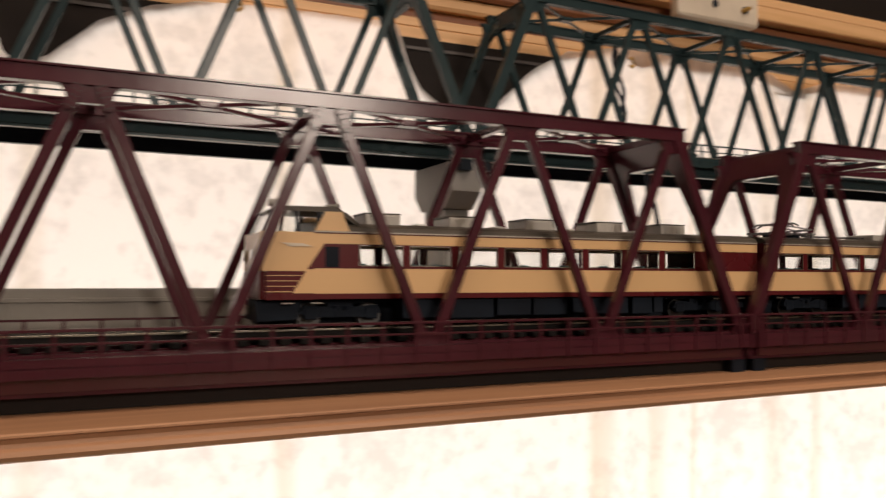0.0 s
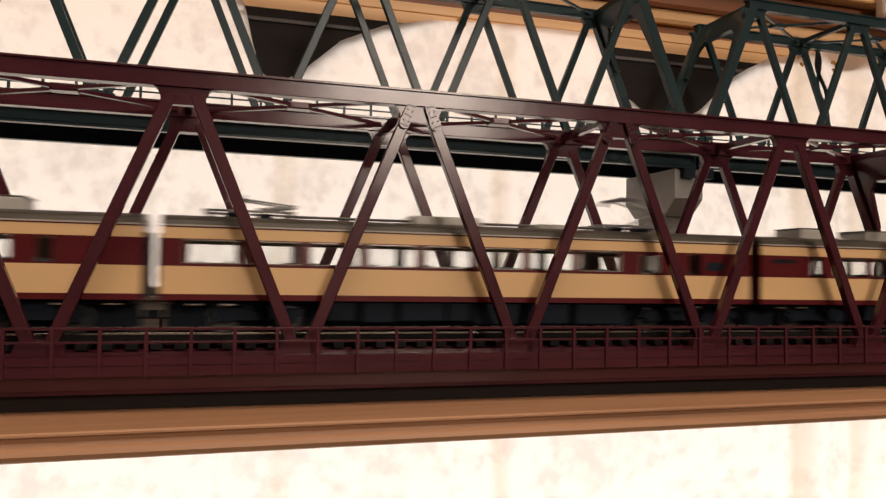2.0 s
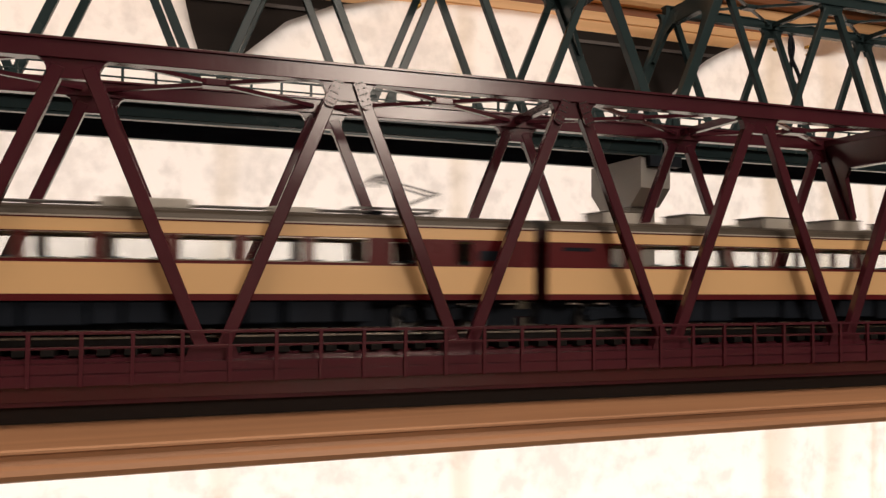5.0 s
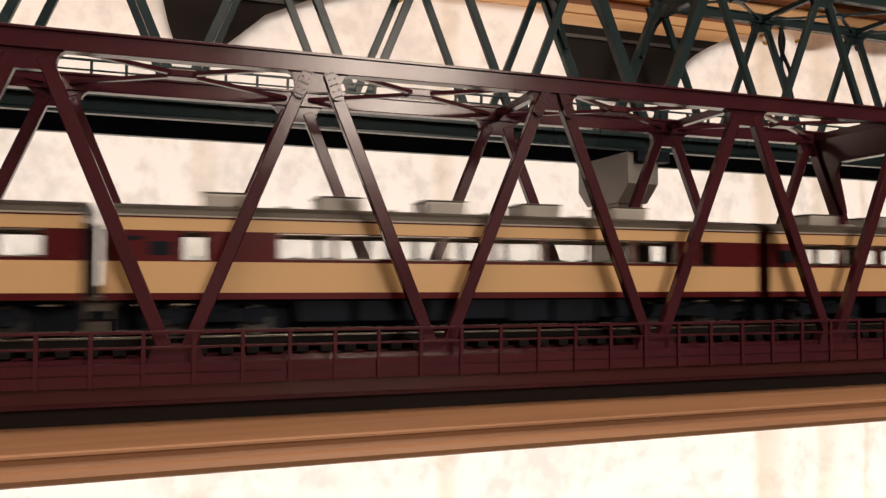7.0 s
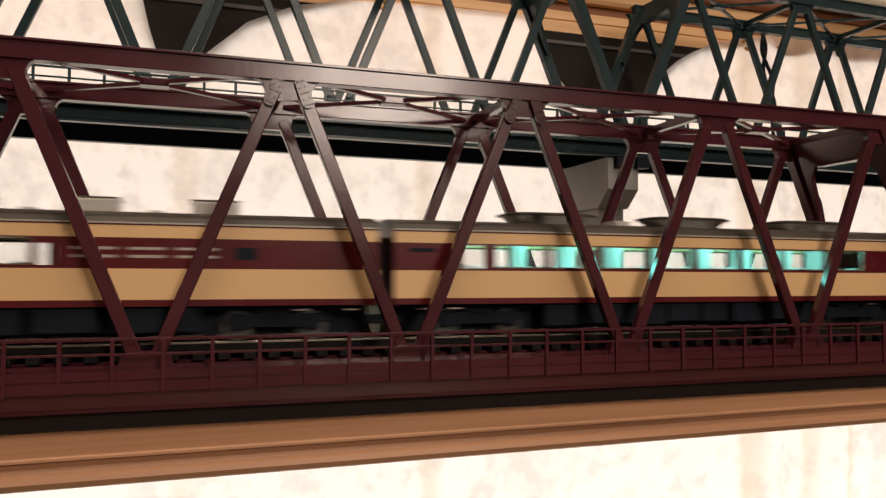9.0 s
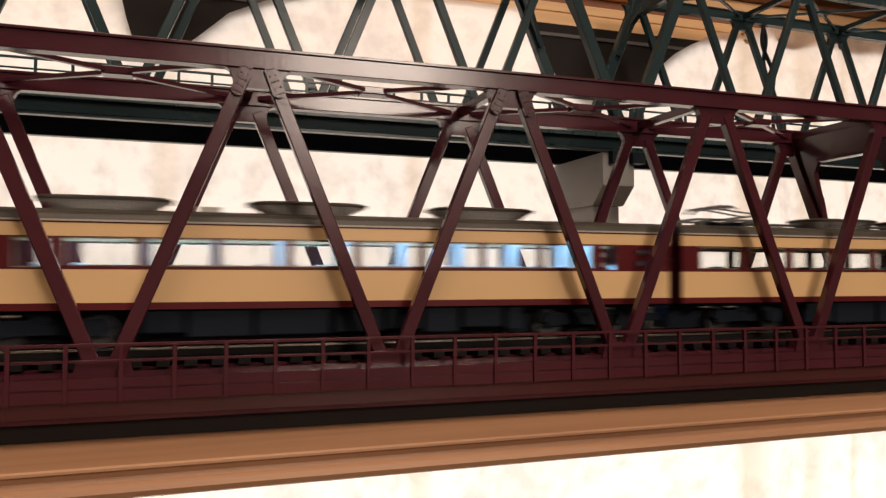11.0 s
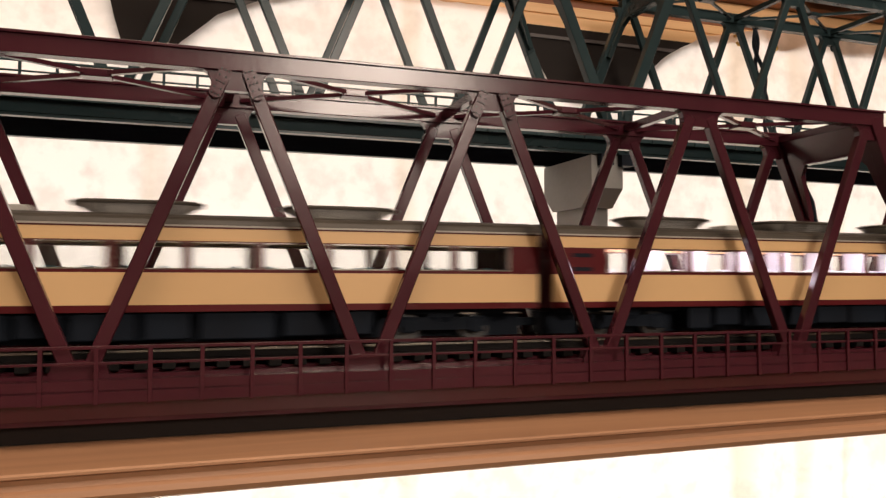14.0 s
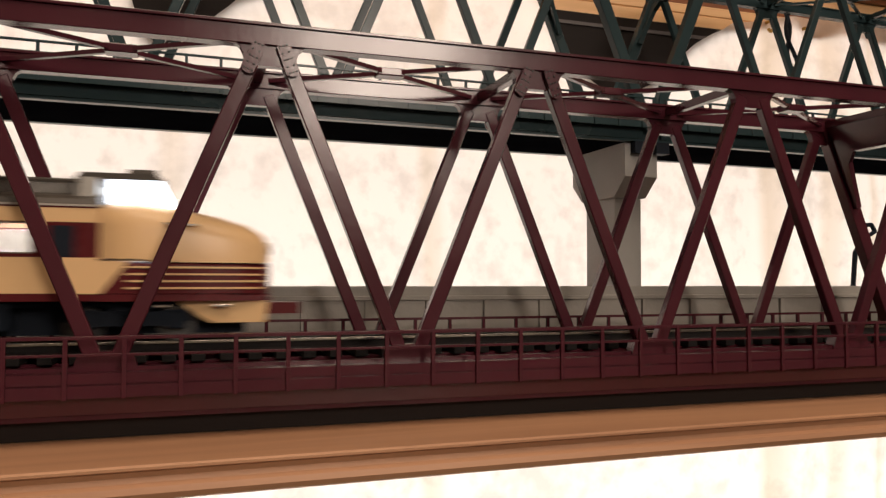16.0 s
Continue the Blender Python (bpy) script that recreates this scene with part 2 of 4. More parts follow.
def prism(bm, outline, a0, a1, axis="y"):
    """A flat outline, in x-z (axis y), y-z (axis x) or x-y (axis z), drawn out from a0 to a1."""
    def at(u, v, w):
        return {"y": (u, w, v), "x": (w, u, v), "z": (u, v, w)}[axis]
    lo = [bm.verts.new(Vector(at(u, v, a0)) * U) for u, v in outline]
    hi = [bm.verts.new(Vector(at(u, v, a1)) * U) for u, v in outline]
    n = len(outline)
    for k in range(n):
        bm.faces.new((lo[k], lo[(k + 1) % n], hi[(k + 1) % n], hi[k]))
    bm.faces.new(lo[::-1])
    bm.faces.new(hi)
    return bm


def finish(name, bm, mat, smooth=False):
    bmesh.ops.recalc_face_normals(bm, faces=bm.faces)
    me = bpy.data.meshes.new(name)
    bm.to_mesh(me)
    bm.free()
    me.materials.append(mat)
    if smooth:
        for poly in me.polygons:
            poly.use_smooth = True
    return me


def part(name, bm, mat, parent=None, label="", smooth=False):
    me = bm if isinstance(bm, bpy.types.Mesh) else finish(name, bm, mat, smooth)
    ob = new(name, me)
    ob.parent = parent
    if label:
        tagged(ob, label)
    return ob


def placed(name, me, parent, x, y, z):
    ob = new(name, me)
    ob.parent = parent
    ob.location = (x * U, y * U, z * U)
    return ob


def thing(name, label, category, group="", kind=""):
    return tagged(new(name), label, category, group, kind)


# ---- truss bridge span ----
TOP_Z0, TOP_Z1 = 45.7, 49.2
GIRDER_FOOT = -12.2
BOARD_TOP = -15.5


def truss_span(mat, label, group):
    span = thing("truss_bridge", label, "model bridge", group)
    x_lo, x_hi = -1.5 * PANEL, 4.5 * PANEL
    for y, s in ((0.0, -1), (TRUSS_W, 1)):
        # top chord, a box girder with a thin lip along its upper edge
        bm = bmesh.new()
        box(bm, -PANEL - 2.5, 4 * PANEL + 2.5, y - 1.35, y + 1.35, TOP_Z0, TOP_Z1 - 0.5, 0.12)
        box(bm, -PANEL - 2.8, 4 * PANEL + 2.8, y - 1.75, y + 1.75, TOP_Z1 - 0.5, TOP_Z1, 0.08)
        part("top_chord", bm, mat, span)
        for k in range(-1, 5):
            x = k * PANEL
            bm = bmesh.new()
            prism(bm, [(x - 5.6, TOP_Z0 + 0.1), (x - 4.7, 45.2), (x - 4.2, 44.2), (x - 4.0, 42.4), (x + 4.0, 42.4), (x + 4.2, 44.2), (x + 4.7, 45.2), (x + 5.6, TOP_Z0 + 0.1)], y - 0.8, y + 0.8)
            part("gusset", bm, mat, span)
            for side in (-1, 1):
                if (k == -1 and side < 0) or (k == 4 and side > 0):
                    continue
                a, b = (x + side * 2.3, y, 44.6), (x + side * (PANEL / 2 - 1.4), y, -4.0)
                bm = bmesh.new()
                bar(bm, a, b, 2.35, 1.9, (0, 1, 0), 0.18)
                dgl = part("diagonal", bm, mat, span)
                if k in (1, 2):
                    d = (Vector(b) - Vector(a)).normalized()
                    p0 = Vector(a) + d * -0.5 + Vector((0, s * 1.42, 0))
                    bm = bmesh.new()
                    q = Vector((d.z, 0, -d.x))
                    ring = []
                    for j in range(12):
                        ang = j * math.tau / 12
                        ex = 1.75 if math.cos(ang) > 0 else -1.75
                        ring.append((math.cos(ang) * 1.15 + ex, math.sin(ang) * 1.15))
                    pts = [p0 + d * (u + 1.6) + q * v for u, v in ring]
                    prism(bm, [(p.x, p.z) for p in pts], p0.y - 0.25, p0.y + 0.25)
                    part("rivet_plate", bm, mat, dgl)
                    bm = bmesh.new()
                    for u in (-2.2, -1.1, 0.0, 1.1, 2.2):
                        for v in (-0.55, 0.55) if u % 2.2 else (-0.6, 0.0, 0.6):
                            c = p0 + d * (u + 1.6) + q * v
                            rod(bm, (c.x, c.y + s * 0.2, c.z), (c.x, c.y + s * 0.42, c.z), 0.17, 6)
                    tagged(part("rivets", bm, RIVET if mat is RED_BRIDGE else mat, dgl), kind="stuff")
        # end posts, deeper than the diagonals
        for x0, x1 in ((-PANEL, x_lo + 2.0), (4 * PANEL, x_hi - 2.0)):
            bm = bmesh.new()
            bar(bm, (x0, y, TOP_Z1 - 1.6), (x1, y, -4.0), 3.3, 2.8, (0, 1, 0), 0.15)
            part("end_post", bm, mat, span)
        for k in range(-2, 5):
            x = (k + 0.5) * PANEL
            bm = bmesh.new()
            prism(bm, [(x - 5.0, -6.5), (x - 3.9, -2.9), (x - 1.6, -2.3), (x + 1.6, -2.3), (x + 3.9, -2.9), (x + 5.0, -6.5)], y - 1.2, y + 1.2)
            part("foot_gusset", bm, mat, span)
        # floor girder
        bm = bmesh.new()
        box(bm, x_lo + 0.4, x_hi - 0.4, y - 0.6, y + 0.6, GIRDER_FOOT + 0.6, -4.6)
        box(bm, x_lo + 0.4, x_hi - 0.4, y - 1.1, y + 1.1, GIRDER_FOOT, GIRDER_FOOT + 0.7)
        part("floor_girder", bm, mat, span)
        # walkway with its fascia
        yo = y + s * 4.3
        bm = bmesh.new()
        box(bm, x_lo + 0.6, x_hi - 0.6, min(y + s * 0.65, yo), max(y + s * 0.65, yo), -5.7, -5.1)
        part("walkway", bm, mat, span)
        bm = bmesh.new()
        prism(bm, [(yo, -5.7), (yo, -6.6), (yo - s * 0.25, -6.6), (yo - s * 0.25, -6.85), (yo, -6.85), (yo, -8.6), (yo - s * 0.9, -8.6), (yo - s * 0.9, -5.7)], x_lo + 0.6, x_hi - 0.6, "x")
        part("fascia", bm, mat, span)
        bm = bmesh.new()
        prism(bm, [(y + s * 1.9, -8.6), (y + s * 1.5, GIRDER_FOOT + 0.8), (y + s * 0.9, GIRDER_FOOT + 0.8), (y + s * 1.3, -8.6)], x_lo + 3.0, x_hi - 3.0, "x")
        part("side_plate", bm, mat, span)
        # railing
        for z, w in ((0.0, 0.55), (-2.45, 0.42)):
            bm = bmesh.new()
            box(bm, x_lo + 0.6, x_hi - 0.6, yo - w / 2, yo + w / 2, z - w / 2, z + w / 2, 0.08)
            part("handrail", bm, mat, span)
        bm = bmesh.new()
        box(bm, -0.34, 0.34, -0.34, 0.34, -8.8, 0.0, 0.06)
        post = finish("post", bm, mat)
        count = 36
        for j in range(count):
            placed("post", post, span, x_lo + 2.75 + j * 7.79, yo + s * 0.1, 0)
        for x in (x_lo + 0.9, x_hi - 0.9):
            bm = bmesh.new()
            box(bm, x - 0.6, x + 0.6, min(yo, yo + s * 0.5), max(yo, yo + s * 0.5), -8.8, 0.25)
            part("end_stanchion", bm, mat, span)
            bm = bmesh.new()
            inner = 5.0 if x < 0 else -5.0
            box(bm, min(x, x + inner) + 0.3, max(x, x + inner) - 0.3, y - 1.8, y + 1.8, BOARD_TOP, GIRDER_FOOT)
            part("bearing", bm, BLACK, span, "black bearing shoe under the girder")
    # struts and cross bracing between the top chords
    for k in range(-1, 5):
        x = k * PANEL
        bm = bmesh.new()
        prism(bm, [(1.2, 48.3), (1.2, 46.6), (TRUSS_W - 1.2, 46.6), (TRUSS_W - 1.2, 48.3)], x - 0.8, x + 0.8, "x")
        part("top_strut", bm, mat, span)
        if k < 4:
            for y0, y1 in ((1.5, TRUSS_W - 1.5), (TRUSS_W - 1.5, 1.5)):
                bm = bmesh.new()
                bar(bm, (x + 2.5, y0, 47.2), (x + PANEL - 2.5, y1, 47.2), 0.95, 0.8, (0, 0, 1))
                part("lateral_brace", bm, mat, span)
            bm = bmesh.new()
            box(bm, x + PANEL / 2 - 2.6, x + PANEL / 2 + 2.6, CENTRE_Y - 1.7, CENTRE_Y + 1.7, 46.4, 47.9, 0.2)
            part("brace_plate", bm, mat, span)
    # portals in the plane of the end posts
    for sgn, x0, x1 in ((-1, -PANEL, x_lo + 2.0), (1, 4 * PANEL, x_hi - 2.0)):
        run, rise = x1 - x0, -4.0 - (TOP_Z1 - 1.6)
        length = math.hypot(run, rise)
        m = lambda v, off: (x0 + run * v / length + off * -rise / length * sgn, TOP_Z1 - 1.6 + rise * v / length + off * abs(run) / length)
        def plate(outline):
            lo = [bm.verts.new(Vector((m(v, -0.7)[0], y, m(v, -0.7)[1])) * U) for y, v in outline]
            hi = [bm.verts.new(Vector((m(v, 0.7)[0], y, m(v, 0.7)[1])) * U) for y, v in outline]
            n = len(outline)
            for k in range(n):
                bm.faces.new((lo[k], lo[(k + 1) % n], hi[(k + 1) % n], hi[k]))
            bm.faces.new(lo[::-1])
            bm.faces.new(hi)
        E = TRUSS_W
        bm = bmesh.new()
        plate([(0.8, -0.5), (E - 0.8, -0.5), (E - 0.8, 7.8), (0.8, 7.8)])
        part("portal_beam", bm, mat, span)
        for flip in (False, True):
            bm = bmesh.new()
            for piece in ([(0.8, 7.8), (6.8, 7.8), (4.4, 10.6), (0.8, 10.6)], [(0.8, 10.6), (4.4, 10.6), (2.6, 22.5), (0.8, 22.5)]):
                plate([(E - y, v) for y, v in piece[::-1]] if flip else piece)
            part("portal_haunch", bm, mat, span)
        bm = bmesh.new()
        a = m(7.8, 0.0)
        bar(bm, (a[0], 7.0, a[1]), (a[0], E - 7.0, a[1]), 2.8, 0.5, (0, 0, 1))
        part("portal_flange", bm, mat, span)
    # floor beams and stringers
    for k in range(-2, 5):
        x = (k + 0.5) * PANEL
        x = min(max(x, x_lo + 2.0), x_hi - 2.0)
        bm = bmesh.new()
        box(bm, x - 0.9, x + 0.9, 0.7, TRUSS_W - 0.7, -11.4, -5.6)
        part("floor_beam", bm, mat, span)
    # dark plate in place of the shade under the deck; fills the red span's gap
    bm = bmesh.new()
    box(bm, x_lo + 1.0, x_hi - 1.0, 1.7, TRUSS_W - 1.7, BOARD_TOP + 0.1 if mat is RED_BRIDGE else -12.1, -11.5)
    part("underside_shade_plate", bm, DARK_WOOD_AND_SHADE if mat is RED_BRIDGE else MATT_BLACK, span, "dark underside plate standing in for shade under the deck")
    for y in (CENTRE_Y - 5.2, CENTRE_Y + 5.2):
        bm = bmesh.new()
        box(bm, x_lo + 0.8, x_hi - 0.8, y - 0.6, y + 0.6, -10.5, -4.9)
        part("stringer", bm, mat, span)
    # track on the span
    track = new("track")
    track.parent = span
    for y in (CENTRE_Y - 4.5, CENTRE_Y + 4.5):
        bm = bmesh.new()
        prism(bm, [(y - 1.0, -3.7), (y + 1.0, -3.7), (y + 0.9, -3.4), (y + 0.25, -3.2), (y + 0.25, -2.2), (y - 0.25, -2.2), (y - 0.25, -3.2), (y - 0.9, -3.4)], x_lo + 0.3, x_hi + 0.3, "x")
        rail = part("rail", bm, SLEEPER, track, "dark rail web")
        bm = bmesh.new()
        box(bm, x_lo + 0.3, x_hi + 0.3, y - 0.5, y + 0.5, -2.2, RAIL_TOP, 0.08)
        part("rail_head", bm, RAIL_STEEL, rail, "bright nickel silver rail head")
    for y in (CENTRE_Y - 2.6, CENTRE_Y + 2.6):
        bm = bmesh.new()
        box(bm, x_lo + 2, x_hi - 2, y - 0.3, y + 0.3, -3.7, -2.5)
        part("guard_rail", bm, BLACK, track, "black moulded guard rail")
    bm = bmesh.new()
    box(bm, -1.1, 1.1, -8.0, 8.0, -4.9, -3.7, 0.15)
    sleeper = finish("sleeper", bm, SLEEPER)
    for j in range(62):
        placed("sleeper", sleeper, track, x_lo + 3 + j * 4.5, CENTRE_Y, 0)
    return span


SPAN_STEP = 281.0
red = truss_span(RED_BRIDGE, "dark oxide-red plastic truss bridge with railings on a pine board", "red bridge spans")
copy_thing(red, pose(SPAN_STEP * U, 0, 0))
green = truss_span(GREEN_BRIDGE, "dark green plastic model truss bridge raised on a grey pier", "green bridge spans")
GREEN_AT = (162.65, 70.2, 60.9)   # the joint of the two green spans, near truss
GREEN_TURN = 1.2


def on_green(x, y, z=0.0):
    """The pose of a point given along the green bridge from its joint."""
    return pose(GREEN_AT[0] * U, GREEN_AT[1] * U, GREEN_AT[2] * U, 0, 0, GREEN_TURN) @ pose(x * U, y * U, z * U)


green.matrix_basis = on_green(-4.5 * PANEL - 0.2, 0)
copy_thing(green, on_green(-4.5 * PANEL + 280.4, 0))


# ---- piers of the green bridge ----
def pier(x, label):
    foot, top = BOARD_TOP - GREEN_AT[2], GIRDER_FOOT - 0.1
    y0 = CENTRE_Y + 1.5
    th = thing("bridge_pier", label, "bridge pier", "bridge piers")
    bm = bmesh.new()
    prism(bm, [(y0 - 15.5, top), (y0 + 15.5, top), (y0 + 15.5, top - 10), (y0 + 9.5, top - 15.5), (y0 - 9.5, top - 15.5), (y0 - 15.5, top - 10)], -5.5, 5.5, "x")
    part("cap", bm, PIER_GREY, th)
    bm = bmesh.new()
    box(bm, -4.6, 4.6, y0 - 8.6, y0 + 8.6, foot + 4, top - 15.5, 0.5)
    part("column", bm, PIER_GREY, th)
    bm = bmesh.new()
    box(bm, -7, 7, y0 - 12, y0 + 12, foot, foot + 4, 0.6)
    part("footing", bm, PIER_GREY, th)
    th.matrix_basis = on_green(x, 0)
    return th


for x in (-6 * PANEL, -2.4, 6 * PANEL):
    pier(x, "grey concrete-look model pier with a hammerhead cap")

# ---- concrete track behind the red bridge ----
viaduct = thing("concrete_viaduct", "grey moulded concrete model viaduct with a low parapet", "model viaduct")
for y, s in ((42.0, 1), (68.0, -1)):
    bm = bmesh.new()
    prism(bm, [(y, 6.6), (y + s * 1.6, 6.6), (y + s * 1.6, -4.0), (y + s * -0.4, -4.0), (y + s * -0.4, 3.6), (y + s * -0.8, 3.8), (y + s * -0.8, 4.6), (y, 4.7)], -260, 760, "x")
    part("parapet", bm, CONCRETE, viaduct)
bm = bmesh.new()
box(bm, -260, 760, 43.6, 66.4, -6, -2.5)
part("slab", bm, CONCRETE, viaduct)
for x in range(-250, 760, 125):
    bm = bmesh.new()
    box(bm, x - 5, x + 5, 46, 64, BOARD_TOP, -6)
    part("support", bm, CONCRETE, viaduct)
bm = bmesh.new()
box(bm, -0.6, 0.6, -0.8, 0, -4, 3.6)
rib = finish("rib", bm, CONCRETE)
for j in range(70):
    placed("rib", rib, viaduct, -250 + j * 14, 41.6, 0)

# ---- pine board under the bridge ----
bm = bmesh.new()
prism(bm, [(122, BOARD_TOP), (-16.6, BOARD_TOP), (-16.9, BOARD_TOP - 0.25), (-16.9, BOARD_TOP - 0.6), (-16.1, BOARD_TOP - 1.0), (-15.8, BOARD_TOP - 1.7), (-16.2, BOARD_TOP - 2.4), (-16.9, BOARD_TOP - 2.8), (-17.2, BOARD_TOP - 3.6), (-16.9, BOARD_TOP - 4.4), (-16.3, BOARD_TOP - 4.7), (122, BOARD_TOP - 4.7)], -700, 1100, "x")
board = tagged(part("shelf_board", bm, WOOD), "pine shelf board with a moulded front edge", "shelf")
board.matrix_basis = pose(0.08, 0, 0, 0, 0, 1.1) @ pose(-0.08, 0, 0)


# ---- translucent sheet behind everything ----
SHEET_Y = 115.0
HEM = [(-700, 109), (-190, 109), (-170, 84), (-140, 84), (-110, 107), (8, 108), (13.6, 105), (17, 90), (20, 80), (25, 77.5), (33, 81), (47, 94), (63, 101.6), (80, 105.5), (120, 107.5), (152, 107.6), (157, 92), (162, 83), (172, 77), (188, 77), (196, 81), (205, 90), (213, 97), (220, 101), (231, 106.8), (250, 110), (286, 115), (330, 112.5), (345, 110.7), (364, 102.8), (384, 109.3), (432, 111), (1100, 112)]


def sheet_top(x):
    """The sheet hangs in scallops: dark gaps open where it sags."""
    for (xa, za), (xb, zb) in zip(HEM, HEM[1:]):
        if xa <= x <= xb:
            return za + (zb - za) * (x - xa) / (xb - xa)
    return 109.0


bm = bmesh.new()
cols = []
NX, NZ = 600, 60
for i in range(NX + 1):
    x = -700 + 500 * i / 50 if i < 50 else (-200 + 650 * (i - 50) / 500 if i < 550 else 450 + 650 * (i - 550) / 50)
    top = sheet_top(x) + 0.5 * noise.noise((x * 0.15, 0, 0))
    col = []
    for j in range(NZ + 1):
        f = j / NZ
        z = -480 + (top + 480) * f
        fold = 0.9 * noise.noise((x * 0.03, z * 0.004, 3.0)) + 0.12 * noise.noise((x * 0.12, z * 0.05, 7.0)) + 2.4 * math.sin(x * 0.19 + 0.004 * z) * max(0.0, 1 - abs(x - 262) / 60)
        col.append(bm.verts.new((x * U, (SHEET_Y + fold) * U, z * U)))
    cols.append(col)
for i in range(NX):
    for j in range(NZ):
        bm.faces.new((cols[i][j], cols[i + 1][j], cols[i + 1][j + 1], cols[i][j + 1]))
tagged(part("backdrop", bm, SHEET, smooth=True), "white translucent sheet, speckled and yellowed, with painted fold shading, hanging in scallops", "hanging sheet", kind="structure")

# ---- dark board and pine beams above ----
# dark pieces cut to each gap's outline stand in for the dark space behind
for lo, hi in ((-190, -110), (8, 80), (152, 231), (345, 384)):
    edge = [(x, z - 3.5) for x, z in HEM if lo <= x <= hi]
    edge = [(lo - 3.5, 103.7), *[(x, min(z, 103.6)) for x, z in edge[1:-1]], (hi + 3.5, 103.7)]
    dark = thing("dark_board", "dark board filling the gap where the sheet sags", "board", "dark boards behind the sheet")
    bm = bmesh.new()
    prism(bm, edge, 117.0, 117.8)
    part("board_face", bm, DARK_WOOD_AND_SHADE, dark)
    bm = bmesh.new()
    box(bm, lo + 4, hi - 12, 116.5, 117.0, 99.0, 100.2)
    part("rail_strip", bm, GREY_STRIP, dark, "thin grey strip")
bm = bmesh.new()
prism(bm, [(118, 103.8), (150, 103.8), (150, 112.3), (118.3, 112.3), (118, 112.0), (118, 109.0), (118.5, 108.6), (118, 108.2)], -700, 1100, "x")
tagged(part("pine_beam", bm, WOOD_UP), "pale pine beam with a grooved front above the sheet", "wooden beam")
# bands above the beam, browner and paler in turn
for name, mat, label, y, lo, hi in (("brown_band", WOOD_DARK, "reddish brown band between pale beams", 122, 112.3, 117.3), ("pine_batten", WOOD_UP, "pale pine batten under a brown band", 119, 117.3, 123.0), ("brown_band", WOOD_DARK, "brown band under the pine shelf", 117, 123.0, 134.0)):
    bm = bmesh.new()
    prism(bm, [(y + 0.8, lo), (150, lo), (150, hi), (y + 0.8, hi), (y, hi - 1.4), (y, lo + 1.4)], -700, 1100, "x")
    tagged(part(name, bm, mat), label, "moulding")
bm = bmesh.new()
prism(bm, [(111, 134.0), (150, 134.0), (150, 145.2), (111, 145.2), (110.6, 144.2), (110.6, 141.0), (111.0, 140.7), (110.6, 140.4), (110.6, 134.6)], -700, 1100, "x")
tagged(part("pine_shelf", bm, WOOD_UP), "pale pine shelf edge stepping out over the green bridge", "shelf")
bm = bmesh.new()
box(bm, -700, 1100, 112, 150, 145.2, 260)
tagged(part("dark_fascia", bm, DARK_WOOD_AND_SHADE), "dark stained fascia above the pine shelf", "board")
# ivory plate on the shelf edge
plate = thing("mounting_plate", "ivory plastic plate with round holes screwed to the shelf", "mounting plate")
bm = bmesh.new()
box(bm, 281, 329, 104.5, 110.6, 126.5, 152, 1.6)
part("plate_body", bm, WHITE_PLASTIC, plate)
for x, z in ((289, 136.0), (302, 134.5), (320, 134.0)):
    bm = bmesh.new()
    rod(bm, (x, 104.0, z), (x, 104.9, z), 1.7, 14)
    part("hole_ring", bm, BLACK, plate)
bm = bmesh.new()
rod(bm, (318, 103.6, 133.2), (322.5, 103.6, 135.2), 1.0, 10)
part("screw", bm, BRASS, plate, "small brass screw")

# black cable hanging behind the green bridge
cable = thing("hanging_cable", "thin black cable with a knot hanging from the beam", "cable")


def tube(name, points, r, mat, parent):
    bm = bmesh.new()
    for a, b in zip(points, points[1:]):
        rod(bm, a, b, r, 8)
    return part(name, bm, mat, parent)


for phase in (0, 1):
    pts = []
    for k in range(25):
        z = 113 - k * 2.1
        pts.append((251 + k * 0.36 + 1.6 * math.sin(k * 0.55 + phase * 2.2), 112.6 - phase, z))
    tube("strand", pts, 0.75, BLACK, cable)
drop = thing("hanging_wire", "thin dark wire with a curl below the green bridge", "wire")
tube("wire", [(236.5, 72, 50.2), (236.5, 72, 42.8), (239.9, 72, 37.3), (241.4, 72, 29.9), (245.6, 72, 25.5), (245.0, 72, 22.0), (241.5, 72, 17.5), (240.4, 72, 6.8), (240.4, 72, BOARD_TOP)], 0.8, BLACK, drop)
tube("curl", [(245.0, 72, 26.5), (248.5, 72, 26.8), (250, 72, 24.5), (247, 72, 23.0), (245.0, 72, 24.2)], 0.7, BLACK, drop)
tube("stub", [(239.0, 72, 39.5), (235.0, 72, 36.0)], 0.6, BLACK, drop)
for x, z in ((92, 107.5), (245, 108.0), (262, 107.0)):
    hook = thing("brass_hook", "small brass hook screwed into the pine beam", "hook", "brass hooks along the beam")
    tube("shank", [(x, 118, z), (x, 113.2, z), (x, 112.6, z - 1.0)], 0.6, BRASS, hook)
    tube("crook", [(x, 112.6, z - 1.0), (x + 1.0, 112.4, z - 3.2), (x - 0.6, 112.4, z - 4.6), (x - 1.6, 112.6, z - 3.4)], 0.6, BRASS, hook)

# ---- train ----
CAR_PITCH = 139.5
BODY = 136.2
HALF_W = 9.8


def side_strip(bm, x0, x1, y, s, z0, z1, t=0.7):
    box(bm, x0, x1, min(y, y - s * t), max(y, y - s * t), z0, z1)


